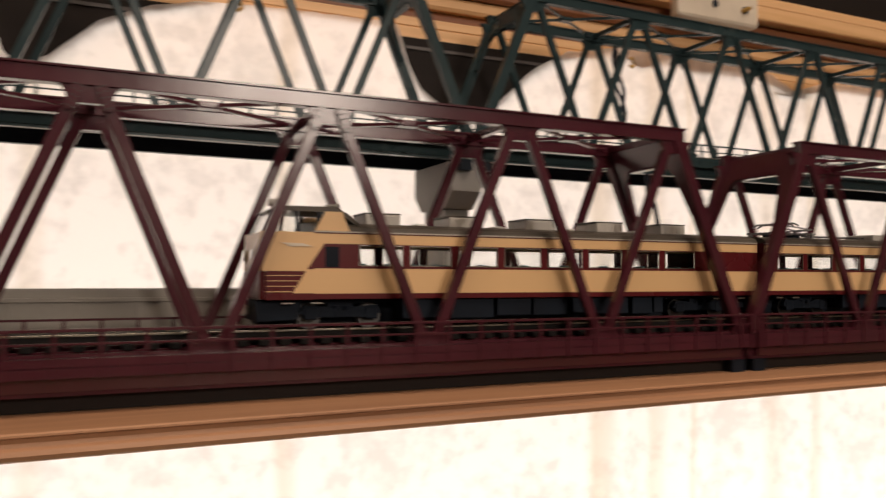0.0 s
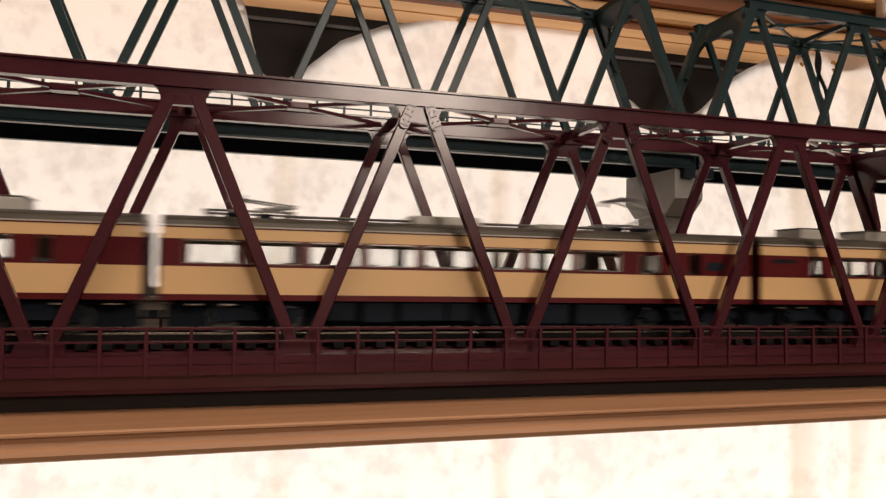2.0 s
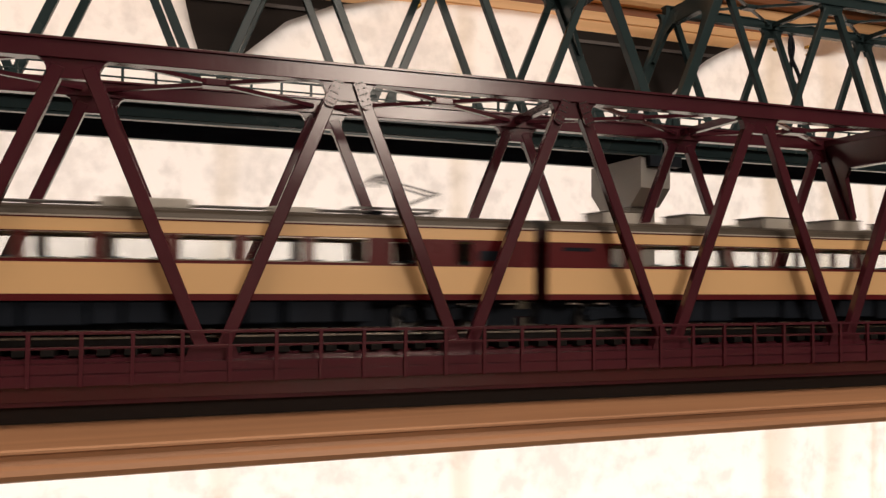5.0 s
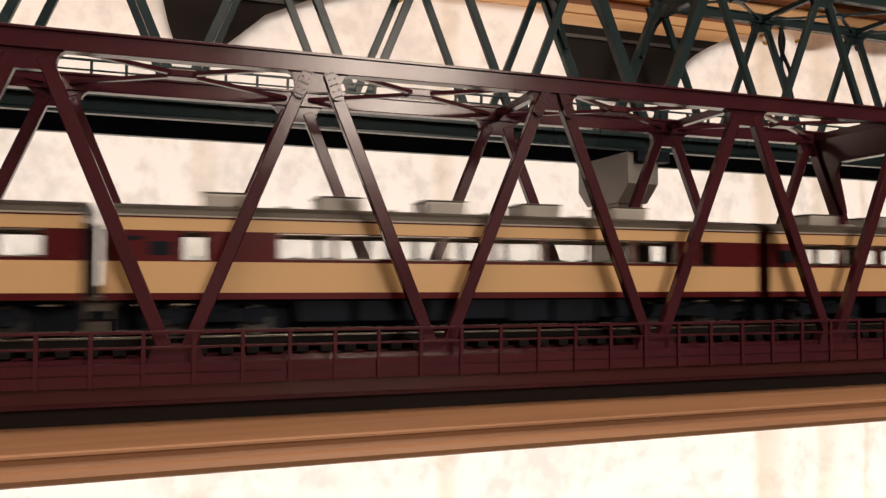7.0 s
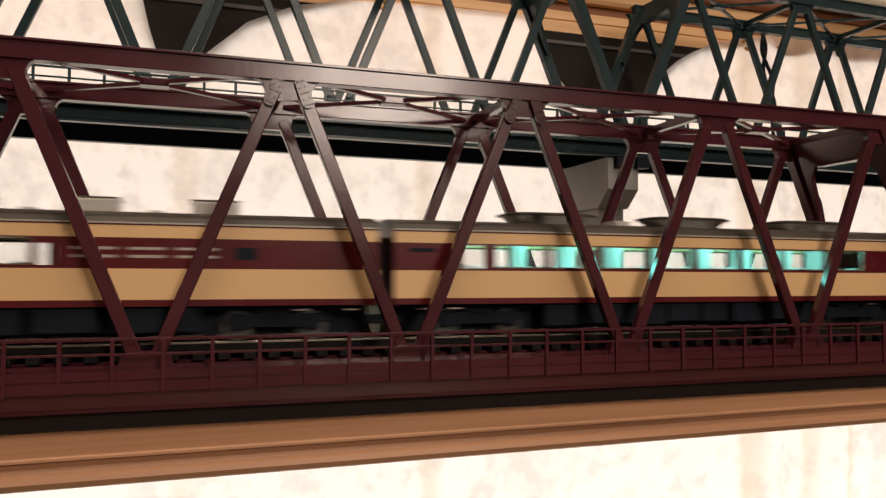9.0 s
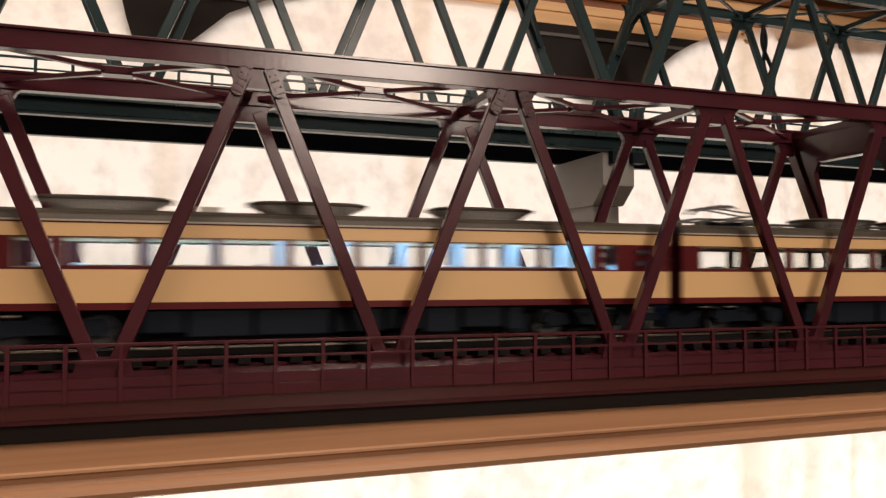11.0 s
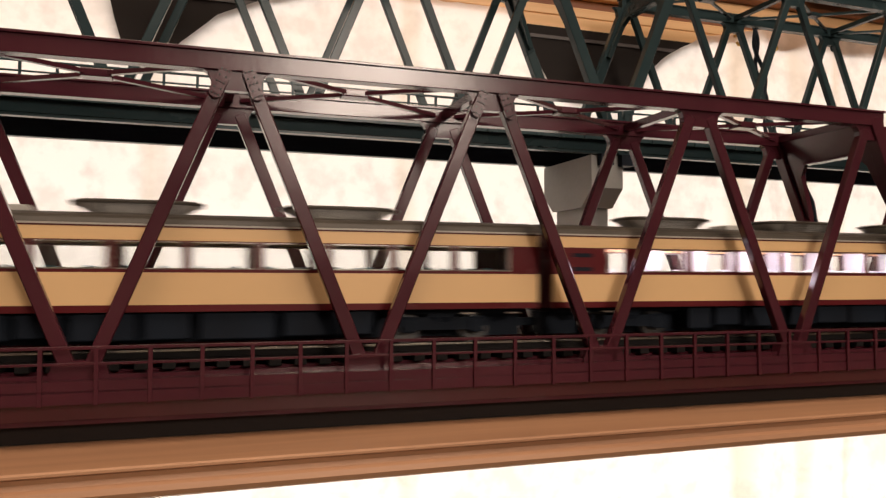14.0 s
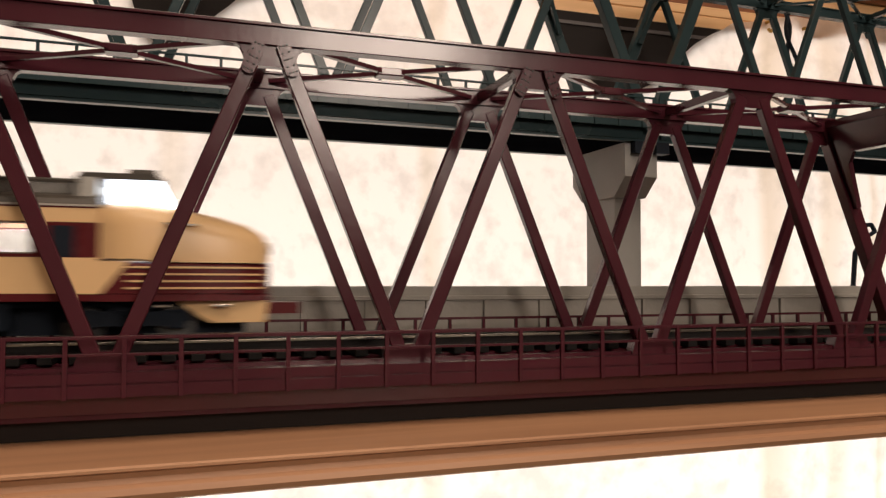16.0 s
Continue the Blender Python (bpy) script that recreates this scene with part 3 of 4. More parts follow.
def window_band(bm, x0, x1, s, z0, z1, openings, t=0.7):
    """One plate in x and z with the window openings (a, b, low, high) cut through it."""
    xs = sorted({x0, x1, *(v for o in openings for v in o[:2])})
    zs = sorted({z0, z1, *(v for o in openings for v in o[2:])})
    y = (s * HALF_W, s * (HALF_W - t))
    verts = {}

    def v(i, j, k):
        if (i, j, k) not in verts:
            verts[i, j, k] = bm.verts.new((xs[i] * U, y[k] * U, zs[j] * U))
        return verts[i, j, k]

    def solid(i, j):
        if not (0 <= i < len(xs) - 1 and 0 <= j < len(zs) - 1):
            return False
        cx, cz = (xs[i] + xs[i + 1]) / 2, (zs[j] + zs[j + 1]) / 2
        return not any(a < cx < b and lo < cz < hi for a, b, lo, hi in openings)

    for i in range(len(xs) - 1):
        for j in range(len(zs) - 1):
            if not solid(i, j):
                continue
            for k in (0, 1):
                bm.faces.new((v(i, j, k), v(i + 1, j, k), v(i + 1, j + 1, k), v(i, j + 1, k)))
            for (di, dj), (p, q) in (((-1, 0), ((i, j), (i, j + 1))), ((1, 0), ((i + 1, j), (i + 1, j + 1))), ((0, -1), ((i, j), (i + 1, j))), ((0, 1), ((i, j + 1), (i + 1, j + 1)))):
                if not solid(i + di, j + dj):
                    bm.faces.new((v(*p, 0), v(*q, 0), v(*q, 1), v(*p, 1)))


def roof_profile(drop=0.0):
    pts = []
    for k in range(13):
        a = math.pi * k / 12
        pts.append((HALF_W * math.cos(a) * (1 - 0.0), 20.0 - drop + 2.3 * math.sin(a) ** 0.8))
    return pts


def box_unit(bm, x, z=21.6):
    box(bm, x - 4.3, x + 4.3, -5.0, 5.0, z, z + 2.8, 0.35)


def bowl_ring(bm, x, z, rx, ry):
    ring = []
    for k in range(24):
        a = k * math.tau / 24
        sx, sy = math.copysign(abs(math.cos(a)) ** 0.55, math.cos(a)), math.copysign(abs(math.sin(a)) ** 0.6, math.sin(a))
        ring.append(bm.verts.new(((x + sx * rx) * U, sy * ry * U, z * U)))
    return ring


def bowl_unit(th, x, z=21.7):
    """A boat-shaped cooling unit: flared body, louvres on its flanks and a thin lid with an overhanging rim."""
    bm = bmesh.new()
    rings = [bowl_ring(bm, x, z + dz, rx, ry) for dz, rx, ry in ((0.0, 7.2, 4.4), (0.5, 8.0, 4.7), (2.0, 10.6, 5.3))]
    for r0, r1 in zip(rings, rings[1:]):
        for k in range(24):
            j = (k + 1) % 24
            bm.faces.new((r0[k], r0[j], r1[j], r1[k]))
    bm.faces.new(rings[0][::-1])
    bm.faces.new(rings[-1])
    unit = part("cooling_unit", bm, BOWL_GREY, th, "grey boat-shaped cooling unit")
    bm = bmesh.new()
    rings = [bowl_ring(bm, x, z + dz, rx, ry) for dz, rx, ry in ((2.0, 11.2, 5.5), (2.45, 11.4, 5.6), (2.75, 10.4, 5.0))]
    for r0, r1 in zip(rings, rings[1:]):
        for k in range(24):
            j = (k + 1) % 24
            bm.faces.new((r0[k], r0[j], r1[j], r1[k]))
    bm.faces.new(rings[0][::-1])
    bm.faces.new(rings[-1])
    part("lid", bm, ROOF_GREY, unit, "dark overhanging lid")
    bm = bmesh.new()
    for k in range(14):
        u = x - 6.5 + k
        for s in (-1, 1):
            bar(bm, (u, s * 4.75, z + 0.5), (u, s * 5.35, z + 1.95), 0.35, 0.3, (0, 1, 0))
    tagged(part("louvres", bm, PANTO_GREY, unit), kind="stuff")


def pantograph(parent, x, way, knee=27.0, head=29.8):
    pg = new("pantograph")
    pg.parent = parent
    bm = bmesh.new()
    for y in (-4.5, 4.5):
        bar(bm, (x - 9, y, 23.4), (x + 9, y, 23.4), 0.5, 0.5, (0, 0, 1))
    for dx in (-9, -3, 3, 9):
        bar(bm, (x + dx, -5, 23.4), (x + dx, 5, 23.4), 0.5, 0.5, (0, 0, 1))
    for dx in (-8, 8):
        for y in (-4.5, 4.5):
            rod(bm, (x + dx, y, 21.4), (x + dx, y, 23.4), 0.6)
    part("base_frame", bm, PANTO_GREY, pg)
    for y in (-3.6, 3.6):
        bm = bmesh.new()
        bar(bm, (x + way * 1.5, y, 23.9), (x + way * 9.5, y * 0.8, knee), 0.5, 0.5, (0, 0, 1))
        bar(bm, (x + way * 9.5, y * 0.8, knee), (x - way * 2.5, y * 0.55, head), 0.38, 0.38, (0, 0, 1))
        part("arm", bm, PANTO_GREY, pg)
    bm = bmesh.new()
    rod(bm, (x + way * 9.5, -3.2, knee), (x + way * 9.5, 3.2, knee), 0.25, 6)
    part("knee_rod", bm, PANTO_GREY, pg)
    for dx in (-3.4, 3.4):
        bm = bmesh.new()
        box(bm, x + dx - 1.7, x + dx + 1.7, -2.6, 2.6, 22.0, 23.1, 0.3)
        part("spring_box", bm, BLACK, pg, "dark spring housing")
    bm = bmesh.new()
    for dx in (-1.1, 1.1):
        bar(bm, (x - way * 2.5 + dx, -6.0, head + 0.2), (x - way * 2.5 + dx, 6.0, head + 0.2), 0.6, 0.5, (0, 0, 1))
        for y in (-6.0, 6.0):
            bar(bm, (x - way * 2.5 + dx, y, head + 0.2), (x - way * 2.5 + dx, y * 1.3, head - 0.6), 0.5, 0.4, (0, 0, 1))
    part("collector_head", bm, PANTO_GREY, pg)


def bogie(parent, x):
    bg = new("bogie")
    bg.parent = parent
    bm = bmesh.new()
    for y in (-6.6, 6.6):
        prism(bm, [(x - 9.5, 1.8), (x - 8.5, 3.6), (x - 3, 3.2), (x, 2.2), (x + 3, 3.2), (x + 8.5, 3.6), (x + 9.5, 1.8), (x + 6.5, 0.9), (x - 6.5, 0.9)], y - 0.6, y + 0.6)
        for dx in (-7, 7):
            box(bm, x + dx - 1.5, x + dx + 1.5, y - 0.9, y + 0.9, 0.4, 3.2, 0.3)
        for dx in (-1.2, 1.2):
            rod(bm, (x + dx, y, 0.9), (x + dx, y, 3.4), 0.7)
    box(bm, x - 3, x + 3, -6.4, 6.4, 2.2, 4.6)
    part("bogie_frame", bm, BLACK, bg)
    for dx in (-7, 7):
        bm = bmesh.new()
        for y in (-4.5, 4.5):
            rod(bm, (x + dx, y - 0.9, RAIL_TOP + 2.87), (x + dx, y + 0.9, RAIL_TOP + 2.87), 2.85, 20)
        rod(bm, (x + dx, -4.5, RAIL_TOP + 2.87), (x + dx, 4.5, RAIL_TOP + 2.87), 0.6)
        part("wheelset", bm, SILVER, bg, "dark metal wheelset")


def windows_row(first, pitch, width, count):
    return [(first + k * pitch, first + k * pitch + width, 12.25, 17.0) for k in range(count)]


def shell(th, x0, x1, wins, lit=None, far=None):
    """Body sides, ends, floor, roof, glazing and seats between x0 and x1."""
    far = far or wins
    for s, openings in ((-1, wins), (1, far)):
        bm = bmesh.new()
        side_strip(bm, x0, x1, s * HALF_W, s, 5.0, 6.2)
        part("sill_stripe", bm, MAROON, th)
        bm = bmesh.new()
        side_strip(bm, x0, x1, s * HALF_W, s, 6.2, 11.7)
        part("lower_panel", bm, CREAM, th)
        bm = bmesh.new()
        window_band(bm, x0, x1, s, 11.7, 17.15, openings)
        part("window_band", bm, MAROON, th)
        bm = bmesh.new()
        side_strip(bm, x0, x1, s * HALF_W, s, 17.15, 19.35)
        part("upper_panel", bm, CREAM, th)
        bm = bmesh.new()
        side_strip(bm, x0, x1, s * (HALF_W + 0.06), s, 19.35, 19.6)
        part("cant_stripe", bm, MAROON, th)
        # the gutter's pale colour paints in the highlight along the roof edge
        bm = bmesh.new()
        side_strip(bm, x0, x1, s * (HALF_W + 0.18), s, 19.6, 19.92, 0.9)
        part("gutter", bm, GUTTER, th, "pale gutter with the roof edge highlight in its colour")
        for a, b, lo, hi in openings:
            win = new("window")
            win.parent = th
            bm = bmesh.new()
            side_strip(bm, a - 0.15, b + 0.15, s * (HALF_W - 0.32), s, lo - 0.1, hi + 0.1, 0.2)
            part("pane", bm, GLASS, win).visible_shadow = False
            if b - a > 5:
                y = s * (HALF_W + 0.05)
                bm = bmesh.new()
                for u0, u1, w0, w1 in ((a, b, lo, lo + 0.22), (a, b, hi - 0.22, hi), (a, a + 0.22, lo + 0.22, hi - 0.22), (b - 0.22, b, lo + 0.22, hi - 0.22)):
                    side_strip(bm, u0, u1, y, s, w0, w1, 0.3)
                part("window_frame", bm, CHROME, win)
    bm = bmesh.new()
    prof = roof_profile()
    prism(bm, [(-HALF_W, 19.85), *[(u, v) for u, v in prof[::-1]], (HALF_W, 19.85)], x0, x1, "x")
    part("roof", bm, ROOF_GREY, th, "dull grey roof", smooth=False)
    bm = bmesh.new()
    box(bm, x0 + 0.7, x1 - 0.7, -HALF_W + 0.7, HALF_W - 0.7, 5.4, 7.6)
    part("floor_pan", bm, INSIDE, th)
    bm = bmesh.new()
    x = min(w[0] for w in wins)
    end = max(w[1] for w in wins)
    while x < end:
        for y in (-6.2, 3.0):
            box(bm, x, x + 2.2, y, y + 3.2, 7.6, 9.6)
            box(bm, x + 2.0, x + 2.9, y, y + 3.2, 7.6, 12.9, 0.2)
        x += 6.1
    tagged(part("seats", bm, PALE_SEAT if lit else SEAT, th, "pale moulded seats" if lit else "teal moulded seats"), kind="stuff")
    if lit:
        bm = bmesh.new()
        for a, b, lo, hi in wins[1:]:
            box(bm, b + 0.15, b + 0.7, 1.2, HALF_W - 1.0, 7.6, 18.6)
        tagged(part("partitions", bm, PALE_SEAT, th, "pale partitions between seats"), kind="stuff")
        bm = bmesh.new()
        box(bm, min(w[0] for w in wins), max(w[1] for w in wins), -2.2, 2.2, 19.2, 19.7)
        part("light_strip", bm, lit, th, "glowing interior light strip")


def end_wall(th, x, s):
    """A flat end with its gangway opening."""
    bm = bmesh.new()
    for y0, y1 in ((-HALF_W, -3.2), (3.2, HALF_W)):
        box(bm, min(x, x - s * 0.7), max(x, x - s * 0.7), y0 + 0.05, y1 - 0.05, 4.9, 20.2)
    box(bm, min(x, x - s * 0.7), max(x, x - s * 0.7), -3.2, 3.2, 17.5, 20.2)
    part("end_wall", bm, MAROON, th)
    bm = bmesh.new()
    for y0, y1 in ((-4.2, -3.2), (3.2, 4.2)):
        box(bm, min(x, x + s * 0.9), max(x, x + s * 0.9), y0, y1, 5.5, 18.2)
    box(bm, min(x, x + s * 0.9), max(x, x + s * 0.9), -4.2, 4.2, 17.5, 18.4)
    part("gangway", bm, BLACK, th)
    bm = bmesh.new()
    bar(bm, (x, 0, 1.9), (x + s * 1.75, 0, 1.9), 2.2, 1.6, (0, 0, 1))
    part("coupler", bm, BLACK, th)


def underframe(th, x0, x1, seed):
    rng = random.Random(seed)
    x = x0 + 33
    while x < x1 - 36:
        w = min(rng.uniform(5, 13), x1 - 33 - x)
        bm = bmesh.new()
        box(bm, x, x + w, -8.6, 8.6, rng.uniform(0.0, 0.9), 4.85, 0.25)
        part("equipment_box", bm, BLACK, th)
        x += w + rng.uniform(0.5, 1.6)
    bm = bmesh.new()
    box(bm, x0 + 2, x1 - 2, -6.5, 6.5, 4.0, 5.4)
    box(bm, x0 + 1, x1 - 1, -3.2, 3.2, -0.6, 4.0)
    part("underframe", bm, BLACK, th)
    # small bright bars added to imitate the glints below the sill
    for x in (x0 + 6.5, x0 + 13.0, x1 - 14.5, x1 - 5.0):
        for y in (-8.4, 8.4):
            bm = bmesh.new()
            box(bm, x - 1.3, x + 1.3, y - 0.5, y + 0.5, 3.9, 4.35, 0.1)
            part("glint_bar", bm, CHROME, th, "bright metal bar standing in for a glint")
    bogie(th, x0 + 19)
    bogie(th, x1 - 19)


def roof_gear(th, kind, x0, bowls=(33.4, 69.9, 105.0)):
    if kind == "box":
        for k in range(5):
            bm = bmesh.new()
            box_unit(bm, x0 + 20.5 + k * 21.4)
            unit = part("cooling_unit", bm, UNIT_GREY, th)
            bm = bmesh.new()
            box(bm, x0 + 16.0 + k * 21.4, x0 + 25.0 + k * 21.4, -4.8, 4.8, 24.4, 24.75, 0.1)
            part("lid", bm, ROOF_GREY, unit, "dark lid")
            bm = bmesh.new()
            for j in range(7):
                x = x0 + 16.55 + k * 21.4 + j * 1.2
                box(bm, x, x + 0.7, -5.12, 5.12, 22.05, 24.0)
            tagged(part("ribs", bm, UNIT_GREY, unit), kind="stuff")
        for k in range(4):
            bm = bmesh.new()
            box(bm, x0 + 30.0 + k * 21.4, x0 + 32.6 + k * 21.4, -2.4, 2.4, 21.6, 22.7, 0.25)
            part("roof_vent", bm, UNIT_GREY, th)
    elif kind == "bowl":
        for c in bowls:
            bowl_unit(th, x0 + c)
        bm = bmesh.new()
        box(bm, x0 + bowls[0] + 15.5, x0 + bowls[0] + 19.5, -3, 3, 21.9, 23.2, 0.2)
        part("roof_vent", bm, UNIT_GREY, th)
    elif kind in ("panto", "panto_bowl"):
        pantograph(th, x0 + 17, 1, 24.9, 26.2)
        pantograph(th, x0 + 107.5, 1)
        bm = bmesh.new()
        for y in (-1.5, 1.5):
            rod(bm, (x0 + 24, y, 22.9), (x0 + 104, y, 22.9), 0.22, 6)
        part("roof_cable", bm, PANTO_GREY, th)
        if kind == "panto":
            bm = bmesh.new()
            box(bm, x0 + 52, x0 + 68, -5.0, 5.0, 21.9, 23.9, 0.3)
            part("cooling_unit", bm, UNIT_GREY, th)
            bm = bmesh.new()
            box(bm, x0 + 82, x0 + 92, -4.0, 4.0, 21.9, 23.2, 0.3)
            part("roof_box", bm, UNIT_GREY, th)
        else:
            for c in (50.5, 77.8):
                bowl_unit(th, x0 + c)
        for k in range(9):
            bm = bmesh.new()
            x = x0 + 28 + k * 9.5
            rod(bm, (x, 3.6, 21.4), (x, 3.6, 23.2), 0.5, 8)
            part("insulator", bm, UNIT_GREY, th)


def panel_marks(th, marks):
    """Small dark louvres and door lines on the sides: (x0, x1, z0, z1)."""
    for x0, x1, z0, z1 in marks:
        bm = bmesh.new()
        for s in (-1, 1):
            y = s * (HALF_W + 0.06)
            side_strip(bm, x0, x1, y, s, z0, z1, 0.12)
        part("louvre", bm, GUTTER if z1 - z0 < 0.6 else BLACK, th)


TRAIN = []


def middle_car(index, label, roof, wins, lit=None, marks=(), far=None, bowls=(33.4, 69.9, 105.0)):
    th = thing("train_car", label, "model railway car", "cars of the express train")
    x0, x1 = 1.65, 1.65 + BODY
    shell(th, x0, x1, wins, lit, far)
    end_wall(th, x0, -1)
    end_wall(th, x1, 1)
    underframe(th, x0, x1, index)
    roof_gear(th, roof, x0, bowls)
    panel_marks(th, marks)
    TRAIN.append((th, CAR_PITCH * (index - 1)))
    return th


def lead_car():
    th = thing("train_car", "cream and maroon model railcar with a raised flat-fronted cab", "model railway car", "cars of the express train")
    x0, x1 = -143.0, -1.65
    wins = windows_row(-120.8, 12.25, 10.4, 8) + [(-20.2, -17.4, 12.0, 16.85)]
    shell(th, -131.0, x1, wins)
    panel_marks(th, [(-128.6, -125.4, 12.0, 16.5)])
    end_wall(th, x1, 1)
    underframe(th, x0, x1, 77)
    roof_gear(th, "box", -134.0)
    # cab front: full-height cream sides with a raised roof
    for s in (-1, 1):
        y = s * HALF_W
        bm = bmesh.new()
        side_strip(bm, -141.5, -131.0, y, s, 11.1, 19.6)
        prism(bm, [(HALF_W * s, 11.1), ((HALF_W - 1.4) * s, 11.1), ((HALF_W - 1.4) * s, 19.6), (HALF_W * s, 19.6)], -142.5, -141.4, "x")
        prism(bm, [(-131, 19.6), (-128.5, 24.2), (-124.8, 24.2), (-123.0, 20.0)], min(y, y - s * 0.7), max(y, y - s * 0.7))
        side = part("cab_side", bm, CREAM, th, "cream cab side")
        # slanted meeting of maroon and cream behind the cab
        flush = (min(y - s * 0.1, y + s * 0.05), max(y - s * 0.1, y + s * 0.05))
        for mat, name, outline in ((MAROON, "maroon_wedge", [(-132.6, 11.4), (-131, 11.4), (-131, 13.8)]), (CREAM, "cream_wedge", [(-131, 13.8), (-128.8, 17.15), (-131, 17.15)]), (CREAM, "slanted_panel", [(-135.7, 6.3), (-130.98, 6.3), (-130.98, 11.5), (-132.6, 11.5)])):
            bm = bmesh.new()
            prism(bm, outline, *flush)
            part(name, bm, mat, side)
        bm = bmesh.new()
        emblem_y = (min(y, y + s * 0.15), max(y, y + s * 0.15))
        prism(bm, [(-138.3, 17.2), (-133.6, 17.1), (-131.4, 16.5), (-136.6, 16.4), (-137.0, 16.8)], *emblem_y)
        part("emblem", bm, WHITE_PLASTIC, th, "bright winged emblem on the cab side")
    bm = bmesh.new()
    prism(bm, [(-141.5, 11.1), (-143.0, 11.3), (-142.6, 19.4), (-141.0, 19.7)], -HALF_W + 1.42, HALF_W - 1.42)
    part("cab_front", bm, CREAM, th, "cream cab front")
    bm = bmesh.new()
    for s in (-1, 1):
        side_strip(bm, -141.5, -131.0, s * HALF_W, s, 4.9, 11.1)
    box(bm, -142.7, -141.5, -HALF_W + 0.6, HALF_W - 0.6, 4.9, 11.1, 0.4)
    part("cab_base", bm, MAROON, th)
    bm = bmesh.new()
    for s in (-1, 1):
        for k in range(4):
            side_strip(bm, -141.4, -135.9 + k * 0.7, s * (HALF_W + 0.08), s, 6.6 + k * 1.15, 6.75 + k * 1.15, 0.2)
    part("cab_stripe", bm, CREAM, th)
    bm = bmesh.new()
    prism(bm, [(-140.2, 24.4), (-138.5, 25.3), (-126, 25.4), (-123.0, 24.0), (-120.5, 22.0), (-120.5, 21.0), (-125, 24.2), (-138.5, 24.2)], -HALF_W + 1.6, HALF_W - 1.6)
    part("cab_roof", bm, ROOF_GREY, th)
    bm = bmesh.new()
    for y in (-HALF_W + 0.8, HALF_W - 0.8):
        for xa, xb in ((-141.6, -139.5), (-134.5, -134.5), (-129.6, -129.6)):
            bar(bm, (xa, y, 19.5), (xb, y * 0.86, 24.4), 0.7, 0.6, (0, 1, 0))
    part("cab_pillar", bm, BLACK, th)
    bm = bmesh.new()
    prism(bm, [(-141.8, 19.6), (-139.7, 24.3), (-139.5, 24.3), (-141.5, 19.6)], -HALF_W + 1.6, HALF_W - 1.6)
    for s in (-1, 1):
        prism(bm, [(-141.3, 19.6), (-139.3, 24.2), (-129.0, 24.2), (-131.0, 19.6)], s * 8.6 - 0.1, s * 8.6 + 0.1)
    g = part("cab_glass", bm, GLASS, th, "clear cab window glass")
    g.visible_shadow = False
    for y in (-5.0, 5.0):
        bm = bmesh.new()
        rod(bm, (-143.7, y, 14.6), (-142.4, y, 14.6), 1.3, 12)
        part("headlight", bm, CHROME, th)
    bm = bmesh.new()
    rod(bm, (-137.5, 0, 25.2), (-137.5, 0, 26.3), 0.5)
    rod(bm, (-139.2, 0, 26.6), (-136.4, 0, 26.6), 0.9, 10)
    rod(bm, (-124.6, 0, 24.8), (-124.6, 0, 26.2), 0.4)
    rod(bm, (-126.0, 0, 26.2), (-122.8, 0, 26.5), 0.4)
    part("roof_horn", bm, UNIT_GREY, th)
    bm = bmesh.new()
    prism(bm, [(-143.2, 4.6), (-133.0, 4.6), (-134.0, 0.6), (-142.6, 0.2)], -7.5, 7.5)
    part("skirt", bm, BLACK, th, "dark grey front skirt")
    bm = bmesh.new()
    bar(bm, (-146.0, 0, 2.6), (-142.0, 0, 2.6), 2.0, 2.0, (0, 0, 1))
    part("coupler", bm, CHROME, th)
    TRAIN.append((th, 0.0))


